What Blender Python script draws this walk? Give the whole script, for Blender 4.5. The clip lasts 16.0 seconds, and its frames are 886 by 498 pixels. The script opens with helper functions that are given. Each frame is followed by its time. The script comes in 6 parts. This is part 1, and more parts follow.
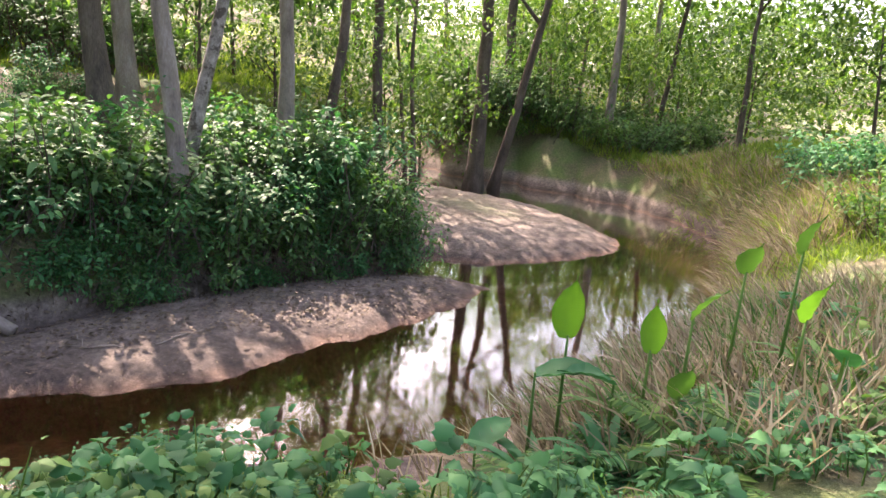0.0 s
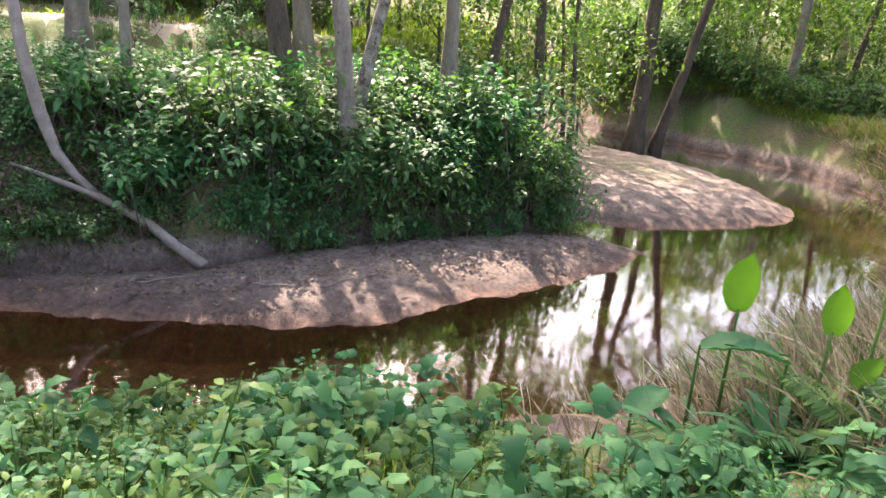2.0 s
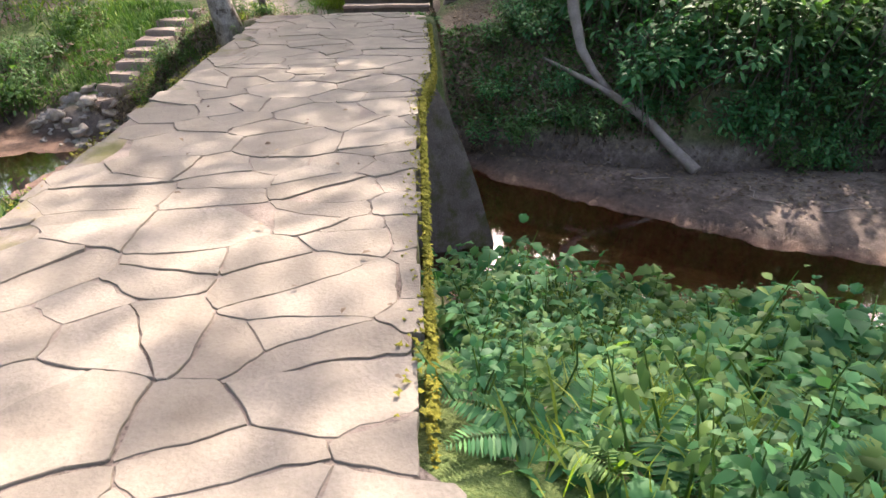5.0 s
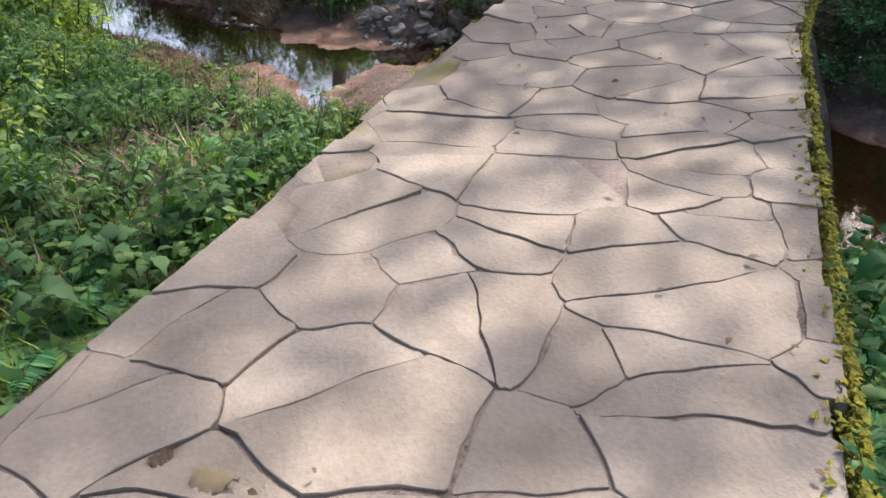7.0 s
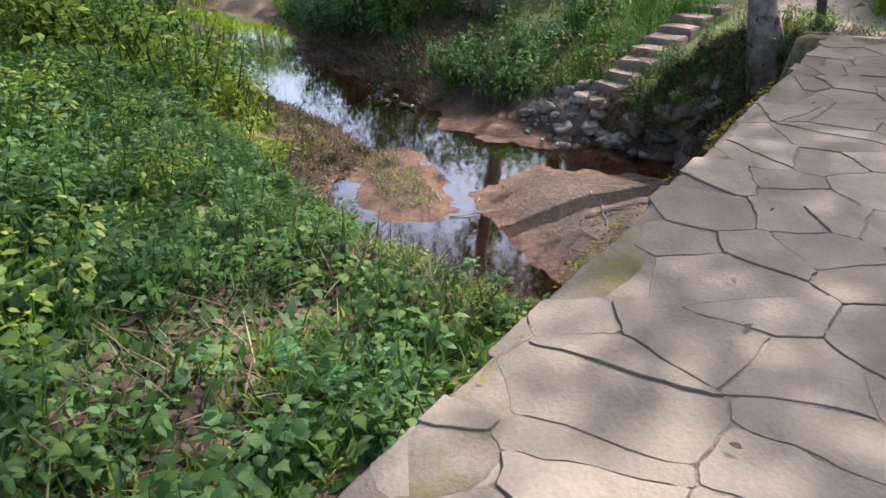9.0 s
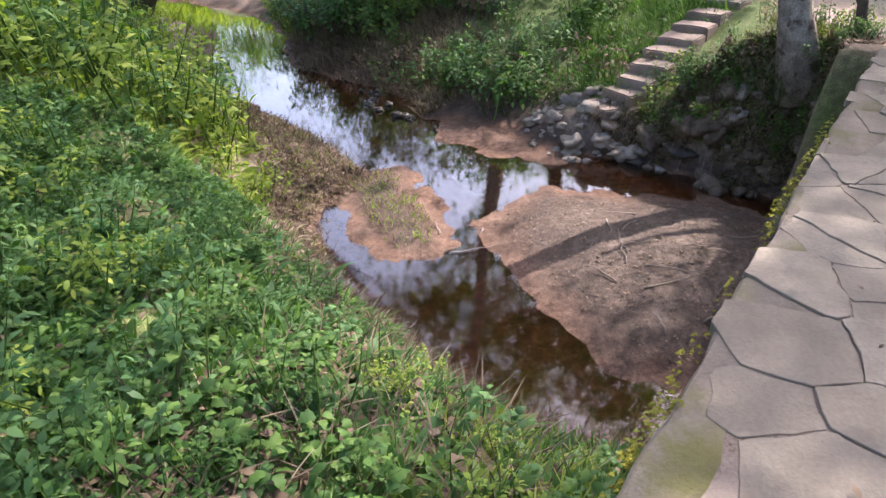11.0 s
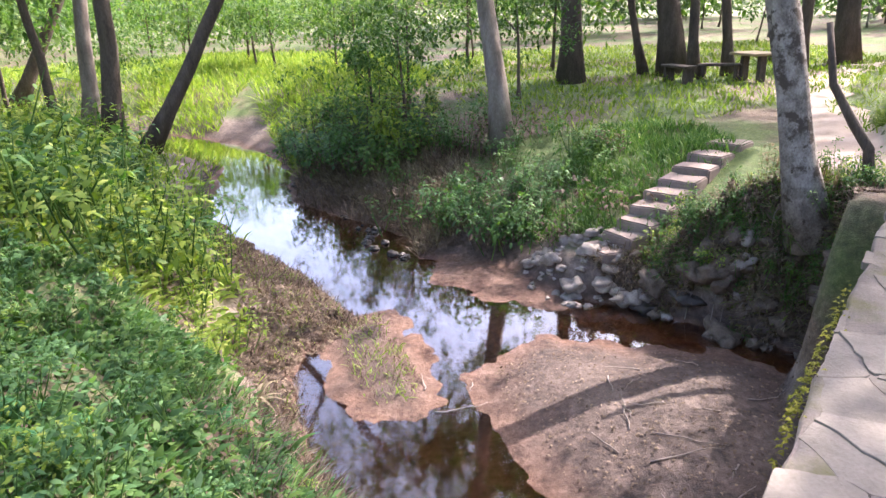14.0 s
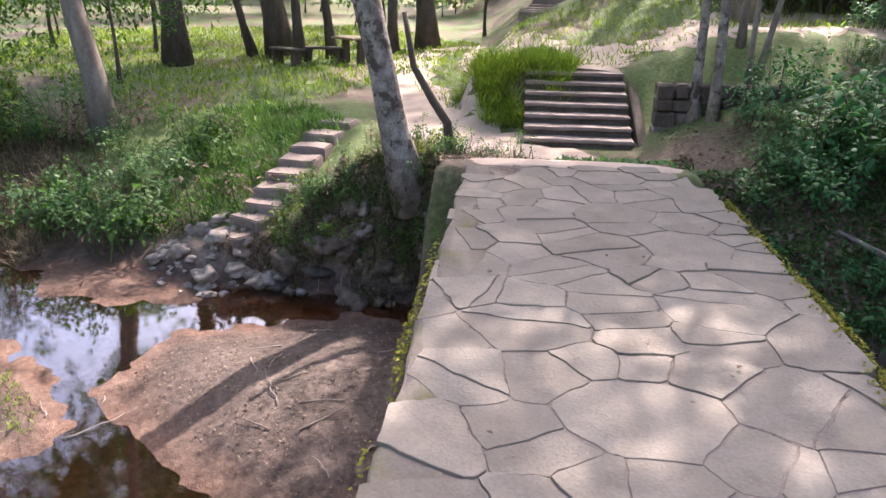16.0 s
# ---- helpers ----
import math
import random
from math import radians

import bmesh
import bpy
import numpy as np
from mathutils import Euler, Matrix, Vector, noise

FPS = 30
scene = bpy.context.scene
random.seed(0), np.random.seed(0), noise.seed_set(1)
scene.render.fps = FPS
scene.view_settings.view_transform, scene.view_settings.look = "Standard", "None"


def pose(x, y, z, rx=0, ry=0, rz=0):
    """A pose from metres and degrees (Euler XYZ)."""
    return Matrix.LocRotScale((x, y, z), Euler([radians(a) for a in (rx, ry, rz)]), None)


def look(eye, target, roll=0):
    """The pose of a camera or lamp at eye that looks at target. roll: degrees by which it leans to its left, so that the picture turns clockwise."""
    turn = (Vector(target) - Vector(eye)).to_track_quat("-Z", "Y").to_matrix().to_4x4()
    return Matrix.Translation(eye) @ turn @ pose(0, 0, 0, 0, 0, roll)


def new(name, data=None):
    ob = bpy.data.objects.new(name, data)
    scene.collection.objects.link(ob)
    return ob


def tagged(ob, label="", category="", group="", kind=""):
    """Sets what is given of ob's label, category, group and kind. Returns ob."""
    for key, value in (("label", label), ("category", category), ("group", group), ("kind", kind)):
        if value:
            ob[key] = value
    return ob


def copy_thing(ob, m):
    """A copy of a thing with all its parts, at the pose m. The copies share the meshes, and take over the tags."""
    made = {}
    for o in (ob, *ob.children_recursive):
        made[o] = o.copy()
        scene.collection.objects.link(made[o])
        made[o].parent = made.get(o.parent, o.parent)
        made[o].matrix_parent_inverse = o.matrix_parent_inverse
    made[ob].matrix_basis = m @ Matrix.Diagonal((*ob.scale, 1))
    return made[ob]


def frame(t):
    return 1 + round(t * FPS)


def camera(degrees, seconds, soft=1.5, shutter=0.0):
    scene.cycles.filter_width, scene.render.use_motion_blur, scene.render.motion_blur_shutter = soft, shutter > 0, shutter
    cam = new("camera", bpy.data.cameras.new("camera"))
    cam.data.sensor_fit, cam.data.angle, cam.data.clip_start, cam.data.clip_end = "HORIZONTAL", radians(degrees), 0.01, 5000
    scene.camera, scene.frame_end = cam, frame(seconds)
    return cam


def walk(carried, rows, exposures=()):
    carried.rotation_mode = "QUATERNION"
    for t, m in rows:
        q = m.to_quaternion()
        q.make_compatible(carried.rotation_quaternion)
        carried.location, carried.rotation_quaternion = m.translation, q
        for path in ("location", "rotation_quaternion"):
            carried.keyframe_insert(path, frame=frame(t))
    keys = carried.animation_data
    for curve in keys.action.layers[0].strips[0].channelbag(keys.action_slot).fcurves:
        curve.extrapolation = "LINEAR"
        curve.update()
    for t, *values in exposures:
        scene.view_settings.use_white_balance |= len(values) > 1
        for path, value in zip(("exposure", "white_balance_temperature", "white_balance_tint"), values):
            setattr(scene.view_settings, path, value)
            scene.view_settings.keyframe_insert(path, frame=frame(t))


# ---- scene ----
cam = camera(65.4, 16.0)
PATH = [
    (0, (-0.62, 0.479, 1.412), (-0.709, 2.424, 0.956), 5.1),
    (0.5, (-0.574, 0.502, 1.444), (-0.618, 2.45, 0.993), 3.8),
    (1, (-0.625, 0.516, 1.441), (-0.717, 2.447, 0.93), 3.2),
    (1.5, (-0.669, 0.485, 1.429), (-0.947, 2.385, 0.871), 4.8),
    (2, (-0.704, 0.432, 1.422), (-1.197, 2.271, 0.811), 4.9),
    (2.5, (-0.735, 0.401, 1.405), (-1.349, 2.182, 0.734), 6.6),
    (3, (-0.762, 0.351, 1.4), (-1.587, 2.018, 0.664), 6.8),
    (3.5, (-0.773, 0.303, 1.396), (-1.79, 1.832, 0.604), 6.6),
    (4, (-0.823, 0.304, 1.374), (-1.975, 1.715, 0.549), 6.4),
    (4.2, (-0.836, 0.287, 1.37), (-2.059, 1.628, 0.532), 5.3),
    (6.3, (-1.136, 0.091, 1.387), (-2.741, 0.646, 0.33), -4.3),
    (6.5, (-1.229, 0.095, 1.365), (-2.816, 0.61, 0.262), -2.7),
    (7, (-1.571, 0.089, 1.352), (-3.211, 0.392, 0.249), -2.9),
    (7.5, (-1.873, 0.162, 1.351), (-3.597, 0.239, 0.339), -7.4),
    (8, (-2.241, 0.161, 1.355), (-3.989, 0.234, 0.386), -4.7),
    (8.5, (-2.656, 0.238, 1.363), (-4.384, 0.203, 0.357), -1.4),
    (8.7, (-2.767, 0.246, 1.39), (-4.533, 0.167, 0.456), -1.2),
    (10.8, (-3.897, 0.252, 1.565), (-5.597, 0.136, 0.518), -2.1),
    (11, (-3.954, 0.22, 1.603), (-5.691, 0.136, 0.615), -2.5),
    (11.5, (-4.2, 0.242, 1.529), (-5.951, 0.091, 0.575), -0.6),
    (12, (-4.357, 0.374, 1.58), (-6.108, 0.057, 0.666), 1.8),
    (12.5, (-4.432, 0.413, 1.557), (-6.254, 0.077, 0.804), -0.6),
    (13, (-4.518, 0.429, 1.666), (-6.363, -0.001, 1.023), -3.5),
    (13.5, (-4.53, 0.433, 1.676), (-6.401, 0.095, 1.056), -3.9),
    (14, (-4.58, 0.498, 1.618), (-6.464, 0.379, 0.959), -2.4),
    (14.5, (-4.505, 0.502, 1.64), (-6.38, 0.665, 0.964), -0.6),
    (15, (-4.516, 0.544, 1.649), (-6.364, 0.886, 0.963), -1.4),
    (15.5, (-4.478, 0.575, 1.642), (-6.255, 1.163, 0.937), -0.2),
    (16, (-4.456, 0.58, 1.637), (-6.109, 1.446, 0.92), 1.0),
]
walk(cam, [(t, look(eye, target, roll)) for t, eye, target, roll in PATH], [(0.0, 2.7, 7000.0, 28.0), (1.8, 2.98, 7050.0, 28.0), (3.0, 2.88, 6950.0, 25.0), (4.2, 2.6, 7000.0, 22.0), (7.0, 1.7, 6350.0, 20.0), (9.0, 1.66, 6350.0, 20.0), (11.2, 2.12, 6350.0, 24.0), (12.3, 2.6, 6000.0, 26.0), (16.0, 2.25, 6350.0, 27.0)])

# ---------------------------------------------------------------- world, sun
SUN_YAW, SUN_UP = 38.0, 47.0          # degrees: where the sun stands, from +y towards -x, and its height
world = bpy.data.worlds.new("world")
scene.world = world
world.use_nodes = True
_wn = world.node_tree
_sky = _wn.nodes.new("ShaderNodeTexSky")
_sky.sky_type = "NISHITA"
_sky.sun_disc = False
_sky.sun_elevation = radians(SUN_UP)
_sky.sun_rotation = radians(-SUN_YAW)
_sky.air_density, _sky.dust_density = 1.0, 5.0
_bg = _wn.nodes["Background"]
_bg.inputs["Strength"].default_value = 0.15
_wn.links.new(_sky.outputs["Color"], _bg.inputs["Color"])
_sd = bpy.data.lights.new("sun", "SUN")
_sd.energy, _sd.angle, _sd.color = 3.2, radians(0.6), (1.0, 0.93, 0.80)
sun = new("sun", _sd)
_a, _e = radians(SUN_YAW), radians(SUN_UP)
sun.matrix_world = look((0, 0, 30), Vector((0, 0, 30)) - Vector((-math.sin(_a) * math.cos(_e), math.cos(_a) * math.cos(_e), math.sin(_e))))

# ---------------------------------------------------------------- materials


def mat(name):
    m = bpy.data.materials.new(name)
    m.use_nodes = True
    t = m.node_tree
    return m, t, t.nodes["Principled BSDF"], t.nodes["Material Output"]


def noise_node(t, scale, detail=5.0, rough=0.6, coord=None, stretch=None):
    n = t.nodes.new("ShaderNodeTexNoise")
    n.inputs["Scale"].default_value = scale
    n.inputs["Detail"].default_value = detail
    n.inputs["Roughness"].default_value = rough
    if coord is None:
        coord = t.nodes.new("ShaderNodeNewGeometry").outputs["Position"]
    if stretch:
        mp = t.nodes.new("ShaderNodeMapping")
        mp.inputs["Scale"].default_value = stretch
        t.links.new(coord, mp.inputs["Vector"])
        coord = mp.outputs["Vector"]
    t.links.new(coord, n.inputs["Vector"])
    return n


def ramp(t, fac, stops):
    r = t.nodes.new("ShaderNodeValToRGB")
    el = r.color_ramp.elements
    while len(el) < len(stops):
        el.new(0.5)
    for e, (p, c) in zip(el, stops):
        e.position, e.color = p, (*c, 1.0)
    t.links.new(fac, r.inputs["Fac"])
    return r.outputs["Color"]


def mix(t, fac, a, b, mode="MIX"):
    n = t.nodes.new("ShaderNodeMix")
    n.data_type, n.blend_type = "RGBA", mode
    for sock, v in ((n.inputs["Factor"], fac), (n.inputs["A"], a), (n.inputs["B"], b)):
        if isinstance(v, (int, float)):
            sock.default_value = v
        elif isinstance(v, tuple):
            sock.default_value = (*v, 1.0)
        else:
            t.links.new(v, sock)
    return n.outputs["Result"]


def bump(t, p, height, strength, dist):
    b = t.nodes.new("ShaderNodeBump")
    b.inputs["Strength"].default_value = strength
    b.inputs["Distance"].default_value = dist
    t.links.new(height, b.inputs["Height"])
    t.links.new(b.outputs["Normal"], p.inputs["Normal"])


def math_node(t, op, a, b=0.0, clamp=False):
    n = t.nodes.new("ShaderNodeMath")
    n.operation, n.use_clamp = op, clamp
    for sock, v in zip(n.inputs, (a, b)):
        if isinstance(v, (int, float)):
            sock.default_value = v
        else:
            t.links.new(v, sock)
    return n.outputs["Value"]


def rough_mat(name, stops, scale=6.0, fine=60.0, rough=0.9, bumpy=0.5, dist=0.02, per_object=0.0, stretch=None, stain=None, spec=0.3):
    """A surface with grain at two scales; stain: (colour, scale, low, high) for patches with a shape of their own."""
    m, t, p, o = mat(name)
    n1 = noise_node(t, scale, stretch=stretch)
    n2 = noise_node(t, fine, 4.0, stretch=stretch)
    f = math_node(t, "ADD", math_node(t, "MULTIPLY", n1.outputs["Fac"], 0.65), math_node(t, "MULTIPLY", n2.outputs["Fac"], 0.35))
    if per_object:
        oi = t.nodes.new("ShaderNodeObjectInfo")
        f = math_node(t, "ADD", f, math_node(t, "MULTIPLY", math_node(t, "SUBTRACT", oi.outputs["Random"], 0.5), per_object))
    c = ramp(t, f, stops)
    if stain:
        n3 = noise_node(t, stain[1], 6.0, 0.65)
        k = ramp(t, n3.outputs["Fac"], [(stain[2], (0, 0, 0)), (stain[3], (1, 1, 1))])
        c = mix(t, k, c, stain[0])
    t.links.new(c, p.inputs["Base Color"])
    p.inputs["Roughness"].default_value = rough
    p.inputs["Specular IOR Level"].default_value = spec
    bump(t, p, f, bumpy, dist)
    return m


def leaf_mat(name, dark, mid, light, gloss=0.45, thin=0.35, dry=None, tint=(1.6, 1.9, 0.5)):
    """Leaves: coloured leaf by leaf, partly see-through to the sun."""
    m, t, p, o = mat(name)
    g = t.nodes.new("ShaderNodeNewGeometry")
    n = noise_node(t, 1.3, 3.0)
    f = math_node(t, "ADD", math_node(t, "MULTIPLY", g.outputs["Random Per Island"], 0.6), math_node(t, "MULTIPLY", n.outputs["Fac"], 0.4))
    stops = [(0.12, dark), (0.5, mid), (0.88, light)]
    if dry:
        stops.append((0.95, dry))
    c = ramp(t, f, stops)
    t.links.new(c, p.inputs["Base Color"])
    p.inputs["Roughness"].default_value = gloss
    p.inputs["Specular IOR Level"].default_value = 0.22
    tr = t.nodes.new("ShaderNodeBsdfTranslucent")
    c2 = mix(t, 0.75, c, tint, "MULTIPLY")
    t.links.new(c2, tr.inputs["Color"])
    ms = t.nodes.new("ShaderNodeMixShader")
    ms.inputs["Fac"].default_value = thin
    t.links.new(p.outputs["BSDF"], ms.inputs[1])
    t.links.new(tr.outputs["BSDF"], ms.inputs[2])
    t.links.new(ms.outputs["Shader"], o.inputs["Surface"])
    return m


LEAF_DARK = leaf_mat("leaf_dark_glossy", (0.03, 0.075, 0.028), (0.068, 0.15, 0.052), (0.13, 0.235, 0.085), 0.55, 0.36)
LEAF_BLUE = leaf_mat("leaf_blue_green", (0.014, 0.07, 0.024), (0.04, 0.15, 0.052), (0.12, 0.27, 0.09), 0.55, 0.32, None, (1.2, 1.7, 0.8))
LEAF_MID = leaf_mat("leaf_mid_green", (0.022, 0.062, 0.016), (0.06, 0.135, 0.03), (0.15, 0.235, 0.06), 0.58, 0.36, None, (1.5, 1.8, 0.55))
LEAF_LIME = leaf_mat("leaf_yellow_green", (0.085, 0.15, 0.022), (0.17, 0.245, 0.038), (0.3, 0.34, 0.075), 0.55, 0.42)
LEAF_CROWN = leaf_mat("leaf_crown", (0.025, 0.06, 0.015), (0.055, 0.12, 0.025), (0.11, 0.18, 0.04), 0.5, 0.4)
LEAF_FAR = leaf_mat("leaf_far", (0.025, 0.06, 0.016), (0.065, 0.125, 0.028), (0.16, 0.22, 0.055), 0.6, 0.4)
LEAF_BRIGHT = leaf_mat("leaf_large_bright", (0.06, 0.15, 0.02), (0.08, 0.18, 0.025), (0.11, 0.22, 0.03), 0.4, 0.45)
GRASS = leaf_mat("grass_green", (0.07, 0.125, 0.018), (0.14, 0.21, 0.03), (0.25, 0.29, 0.065), 0.6, 0.4)
STRAW = leaf_mat("dry_straw", (0.11, 0.088, 0.052), (0.23, 0.19, 0.118), (0.4, 0.355, 0.235), 0.75, 0.3, None, (1.2, 1.1, 0.8))
DRYLEAF = leaf_mat("dry_leaf", (0.045, 0.032, 0.022), (0.115, 0.083, 0.056), (0.25, 0.195, 0.135), 0.7, 0.2, None, (1.2, 1.0, 0.7))
BARK = rough_mat("bark_grey", [(0.25, (0.07, 0.055, 0.045)), (0.5, (0.2, 0.165, 0.135)), (0.75, (0.36, 0.32, 0.27))], 5.0, 45.0, 0.9, 0.9, 0.03, stretch=(1, 1, 0.35))
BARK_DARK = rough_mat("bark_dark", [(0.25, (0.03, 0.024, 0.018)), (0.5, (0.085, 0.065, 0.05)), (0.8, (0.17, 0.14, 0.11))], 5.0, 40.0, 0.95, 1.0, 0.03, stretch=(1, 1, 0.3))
BARK_PALE = rough_mat("bark_pale_spotted", [(0.32, (0.06, 0.05, 0.04)), (0.48, (0.19, 0.165, 0.14)), (0.7, (0.4, 0.365, 0.32))], 7.0, 50.0, 0.85, 0.7, 0.02, stretch=(1, 1, 0.8), stain=((0.07, 0.055, 0.042), 6.0, 0.53, 0.6))
WOOD_DEAD = rough_mat("dead_wood", [(0.3, (0.14, 0.11, 0.09)), (0.6, (0.28, 0.235, 0.2)), (0.8, (0.4, 0.35, 0.3))], 6.0, 60.0, 0.9, 0.6, 0.01)
FLAG = rough_mat("flagstone", [(0.2, (0.122, 0.104, 0.082)), (0.5, (0.186, 0.161, 0.128)), (0.8, (0.282, 0.247, 0.199))], 3.5, 55.0, 0.85, 0.75, 0.016, per_object=0.2, stain=((0.12, 0.1, 0.075), 2.6, 0.56, 0.78))
MORTAR = rough_mat("mortar", [(0.38, (0.05, 0.039, 0.031)), (0.47, (0.15, 0.121, 0.1)), (0.6, (0.205, 0.168, 0.14))], 2.6, 60.0, 0.95, 0.9, 0.02)
EDGING = rough_mat("worn_concrete_edging", [(0.3, (0.11, 0.092, 0.074)), (0.55, (0.185, 0.158, 0.13)), (0.8, (0.27, 0.235, 0.195))], 3.0, 60.0, 0.95, 0.7, 0.02, stain=((0.12, 0.115, 0.045), 1.9, 0.5, 0.66))
MOSSY = rough_mat("mossy_masonry", [(0.25, (0.08, 0.075, 0.055)), (0.55, (0.2, 0.175, 0.14)), (0.8, (0.3, 0.27, 0.22))], 5.0, 50.0, 0.95, 0.9, 0.03, stain=((0.14, 0.15, 0.02), 3.0, 0.44, 0.56))
MOSS = rough_mat("moss", [(0.3, (0.06, 0.07, 0.008)), (0.55, (0.2, 0.19, 0.02)), (0.8, (0.34, 0.3, 0.04))], 25.0, 160.0, 1.0, 1.0, 0.02)
PIER = rough_mat("pier_stone", [(0.3, (0.06, 0.048, 0.04)), (0.55, (0.14, 0.115, 0.098)), (0.8, (0.24, 0.2, 0.17))], 4.0, 60.0, 0.9, 0.8, 0.03, stain=((0.07, 0.07, 0.025), 3.2, 0.5, 0.62))
STEP = rough_mat("worn_step_stone", [(0.25, (0.12, 0.09, 0.075)), (0.55, (0.24, 0.19, 0.165)), (0.8, (0.36, 0.3, 0.26))], 4.0, 60.0, 0.9, 0.6, 0.015)
ROCK = rough_mat("river_rock", [(0.3, (0.13, 0.108, 0.09)), (0.52, (0.27, 0.235, 0.2)), (0.75, (0.43, 0.38, 0.33))], 5.0, 50.0, 0.85, 0.6, 0.02)
ROCK_DARK = rough_mat("wet_dark_rock", [(0.3, (0.025, 0.02, 0.018)), (0.7, (0.07, 0.06, 0.05))], 5.0, 50.0, 0.45, 0.6, 0.02)


def ground_material():
    """Soil with litter; sand and red silt low by the water."""
    m, t, p, o = mat("soil_and_sand")
    pos = t.nodes.new("ShaderNodeNewGeometry").outputs["Position"]
    sep = t.nodes.new("ShaderNodeSeparateXYZ")
    t.links.new(pos, sep.inputs["Vector"])
    n1, n2, n3 = noise_node(t, 1.1, 6.0, 0.65), noise_node(t, 14.0, 5.0), noise_node(t, 90.0, 3.0)
    f = math_node(t, "ADD", math_node(t, "MULTIPLY", n2.outputs["Fac"], 0.6), math_node(t, "MULTIPLY", n3.outputs["Fac"], 0.4))
    soil = ramp(t, f, [(0.3, (0.05, 0.035, 0.022)), (0.5, (0.12, 0.085, 0.055)), (0.7, (0.24, 0.18, 0.12))])
    turf = ramp(t, f, [(0.3, (0.03, 0.055, 0.012)), (0.5, (0.075, 0.115, 0.025)), (0.72, (0.16, 0.19, 0.06))])
    soil = mix(t, ramp(t, noise_node(t, 0.35, 5.0, 0.6).outputs["Fac"], [(0.42, (0, 0, 0)), (0.56, (1, 1, 1))]), soil, turf)
    f2 = math_node(t, "ADD", math_node(t, "MULTIPLY", f, 0.6), math_node(t, "MULTIPLY", noise_node(t, 3.2, 6.0, 0.7).outputs["Fac"], 0.4))
    sand = ramp(t, f2, [(0.38, (0.062, 0.045, 0.036)), (0.5, (0.16, 0.122, 0.097)), (0.64, (0.31, 0.25, 0.205))])
    silt = ramp(t, f2, [(0.36, (0.055, 0.026, 0.016)), (0.5, (0.145, 0.075, 0.046)), (0.66, (0.26, 0.16, 0.108))])
    zz = math_node(t, "ADD", sep.outputs["Z"], math_node(t, "MULTIPLY", math_node(t, "SUBTRACT", n1.outputs["Fac"], 0.5), 0.12))
    low = ramp(t, math_node(t, "ADD", math_node(t, "MULTIPLY", math_node(t, "SUBTRACT", zz, WATER), 1.0), 0.5), [(0.475, (0, 0, 0)), (0.58, (1, 1, 1))])
    high = ramp(t, math_node(t, "ADD", math_node(t, "MULTIPLY", math_node(t, "SUBTRACT", zz, WATER), 0.5), 0.3), [(0.50, (0, 0, 0)), (0.58, (1, 1, 1))])
    damp = ramp(t, math_node(t, "ADD", math_node(t, "MULTIPLY", math_node(t, "SUBTRACT", zz, WATER), 1.0), 0.5), [(0.58, (0.42, 0.37, 0.36)), (0.86, (1, 1, 1))])
    sand = mix(t, 1.0, sand, damp, "MULTIPLY")
    c = mix(t, low, silt, sand)
    c = mix(t, high, c, soil)
    t.links.new(c, p.inputs["Base Color"])
    p.inputs["Roughness"].default_value = 0.9
    bump(t, p, f2, 0.9, 0.05)
    return m


def path_material():
    return rough_mat("packed_dirt", [(0.3, (0.28, 0.21, 0.16)), (0.55, (0.42, 0.34, 0.27)), (0.8, (0.54, 0.46, 0.38))], 2.0, 40.0, 0.95, 0.5, 0.02)


def water_material():
    """Clear brown water: the bed shows through it, the sky shines off it."""
    m, t, p, o = mat("brown_water")
    n1 = noise_node(t, 5.0, 3.0, 0.55, stretch=(1, 1, 1))
    n2 = noise_node(t, 26.0, 3.0, 0.5)
    h = math_node(t, "ADD", math_node(t, "MULTIPLY", n1.outputs["Fac"], 0.75), math_node(t, "MULTIPLY", n2.outputs["Fac"], 0.25))
    b = t.nodes.new("ShaderNodeBump")
    b.inputs["Strength"].default_value = 0.035
    b.inputs["Distance"].default_value = 0.03
    t.links.new(h, b.inputs["Height"])
    tr = t.nodes.new("ShaderNodeBsdfTransparent")
    tr.inputs["Color"].default_value = (0.9, 0.7, 0.53, 1)
    gl = t.nodes.new("ShaderNodeBsdfGlossy")
    gl.inputs["Roughness"].default_value = 0.012
    gl.inputs["Color"].default_value = (1, 1, 1, 1)
    t.links.new(b.outputs["Normal"], gl.inputs["Normal"])
    fr = t.nodes.new("ShaderNodeFresnel")
    fr.inputs["IOR"].default_value = 1.95
    t.links.new(b.outputs["Normal"], fr.inputs["Normal"])
    ms = t.nodes.new("ShaderNodeMixShader")
    k = math_node(t, "MULTIPLY", math_node(t, "SUBTRACT", fr.outputs["Fac"], 0.075), 2.1, True)
    t.links.new(k, ms.inputs["Fac"])
    t.links.new(tr.outputs["BSDF"], ms.inputs[1])
    t.links.new(gl.outputs["BSDF"], ms.inputs[2])
    t.links.new(ms.outputs["Shader"], o.inputs["Surface"])
    return m


WATER = -2.15
SOIL, PATHM, WATERM = ground_material(), path_material(), water_material()

# ---------------------------------------------------------------- helpers of this scene
RNG = np.random.default_rng(7)


def part(name, data, material, parent=None, label="", smooth=False):
    """Links a bmesh or a mesh as one object, under parent if given."""
    if isinstance(data, bmesh.types.BMesh):
        me = bpy.data.meshes.new(name)
        data.to_mesh(me)
        data.free()
    else:
        me = data
    if material is not None and not me.materials:
        me.materials.append(material)
    if smooth:
        me.polygons.foreach_set("use_smooth", [True] * len(me.polygons))
    ob = new(name, me)
    if parent is not None:
        ob.parent = parent
    if label:
        ob["label"] = label
    return ob


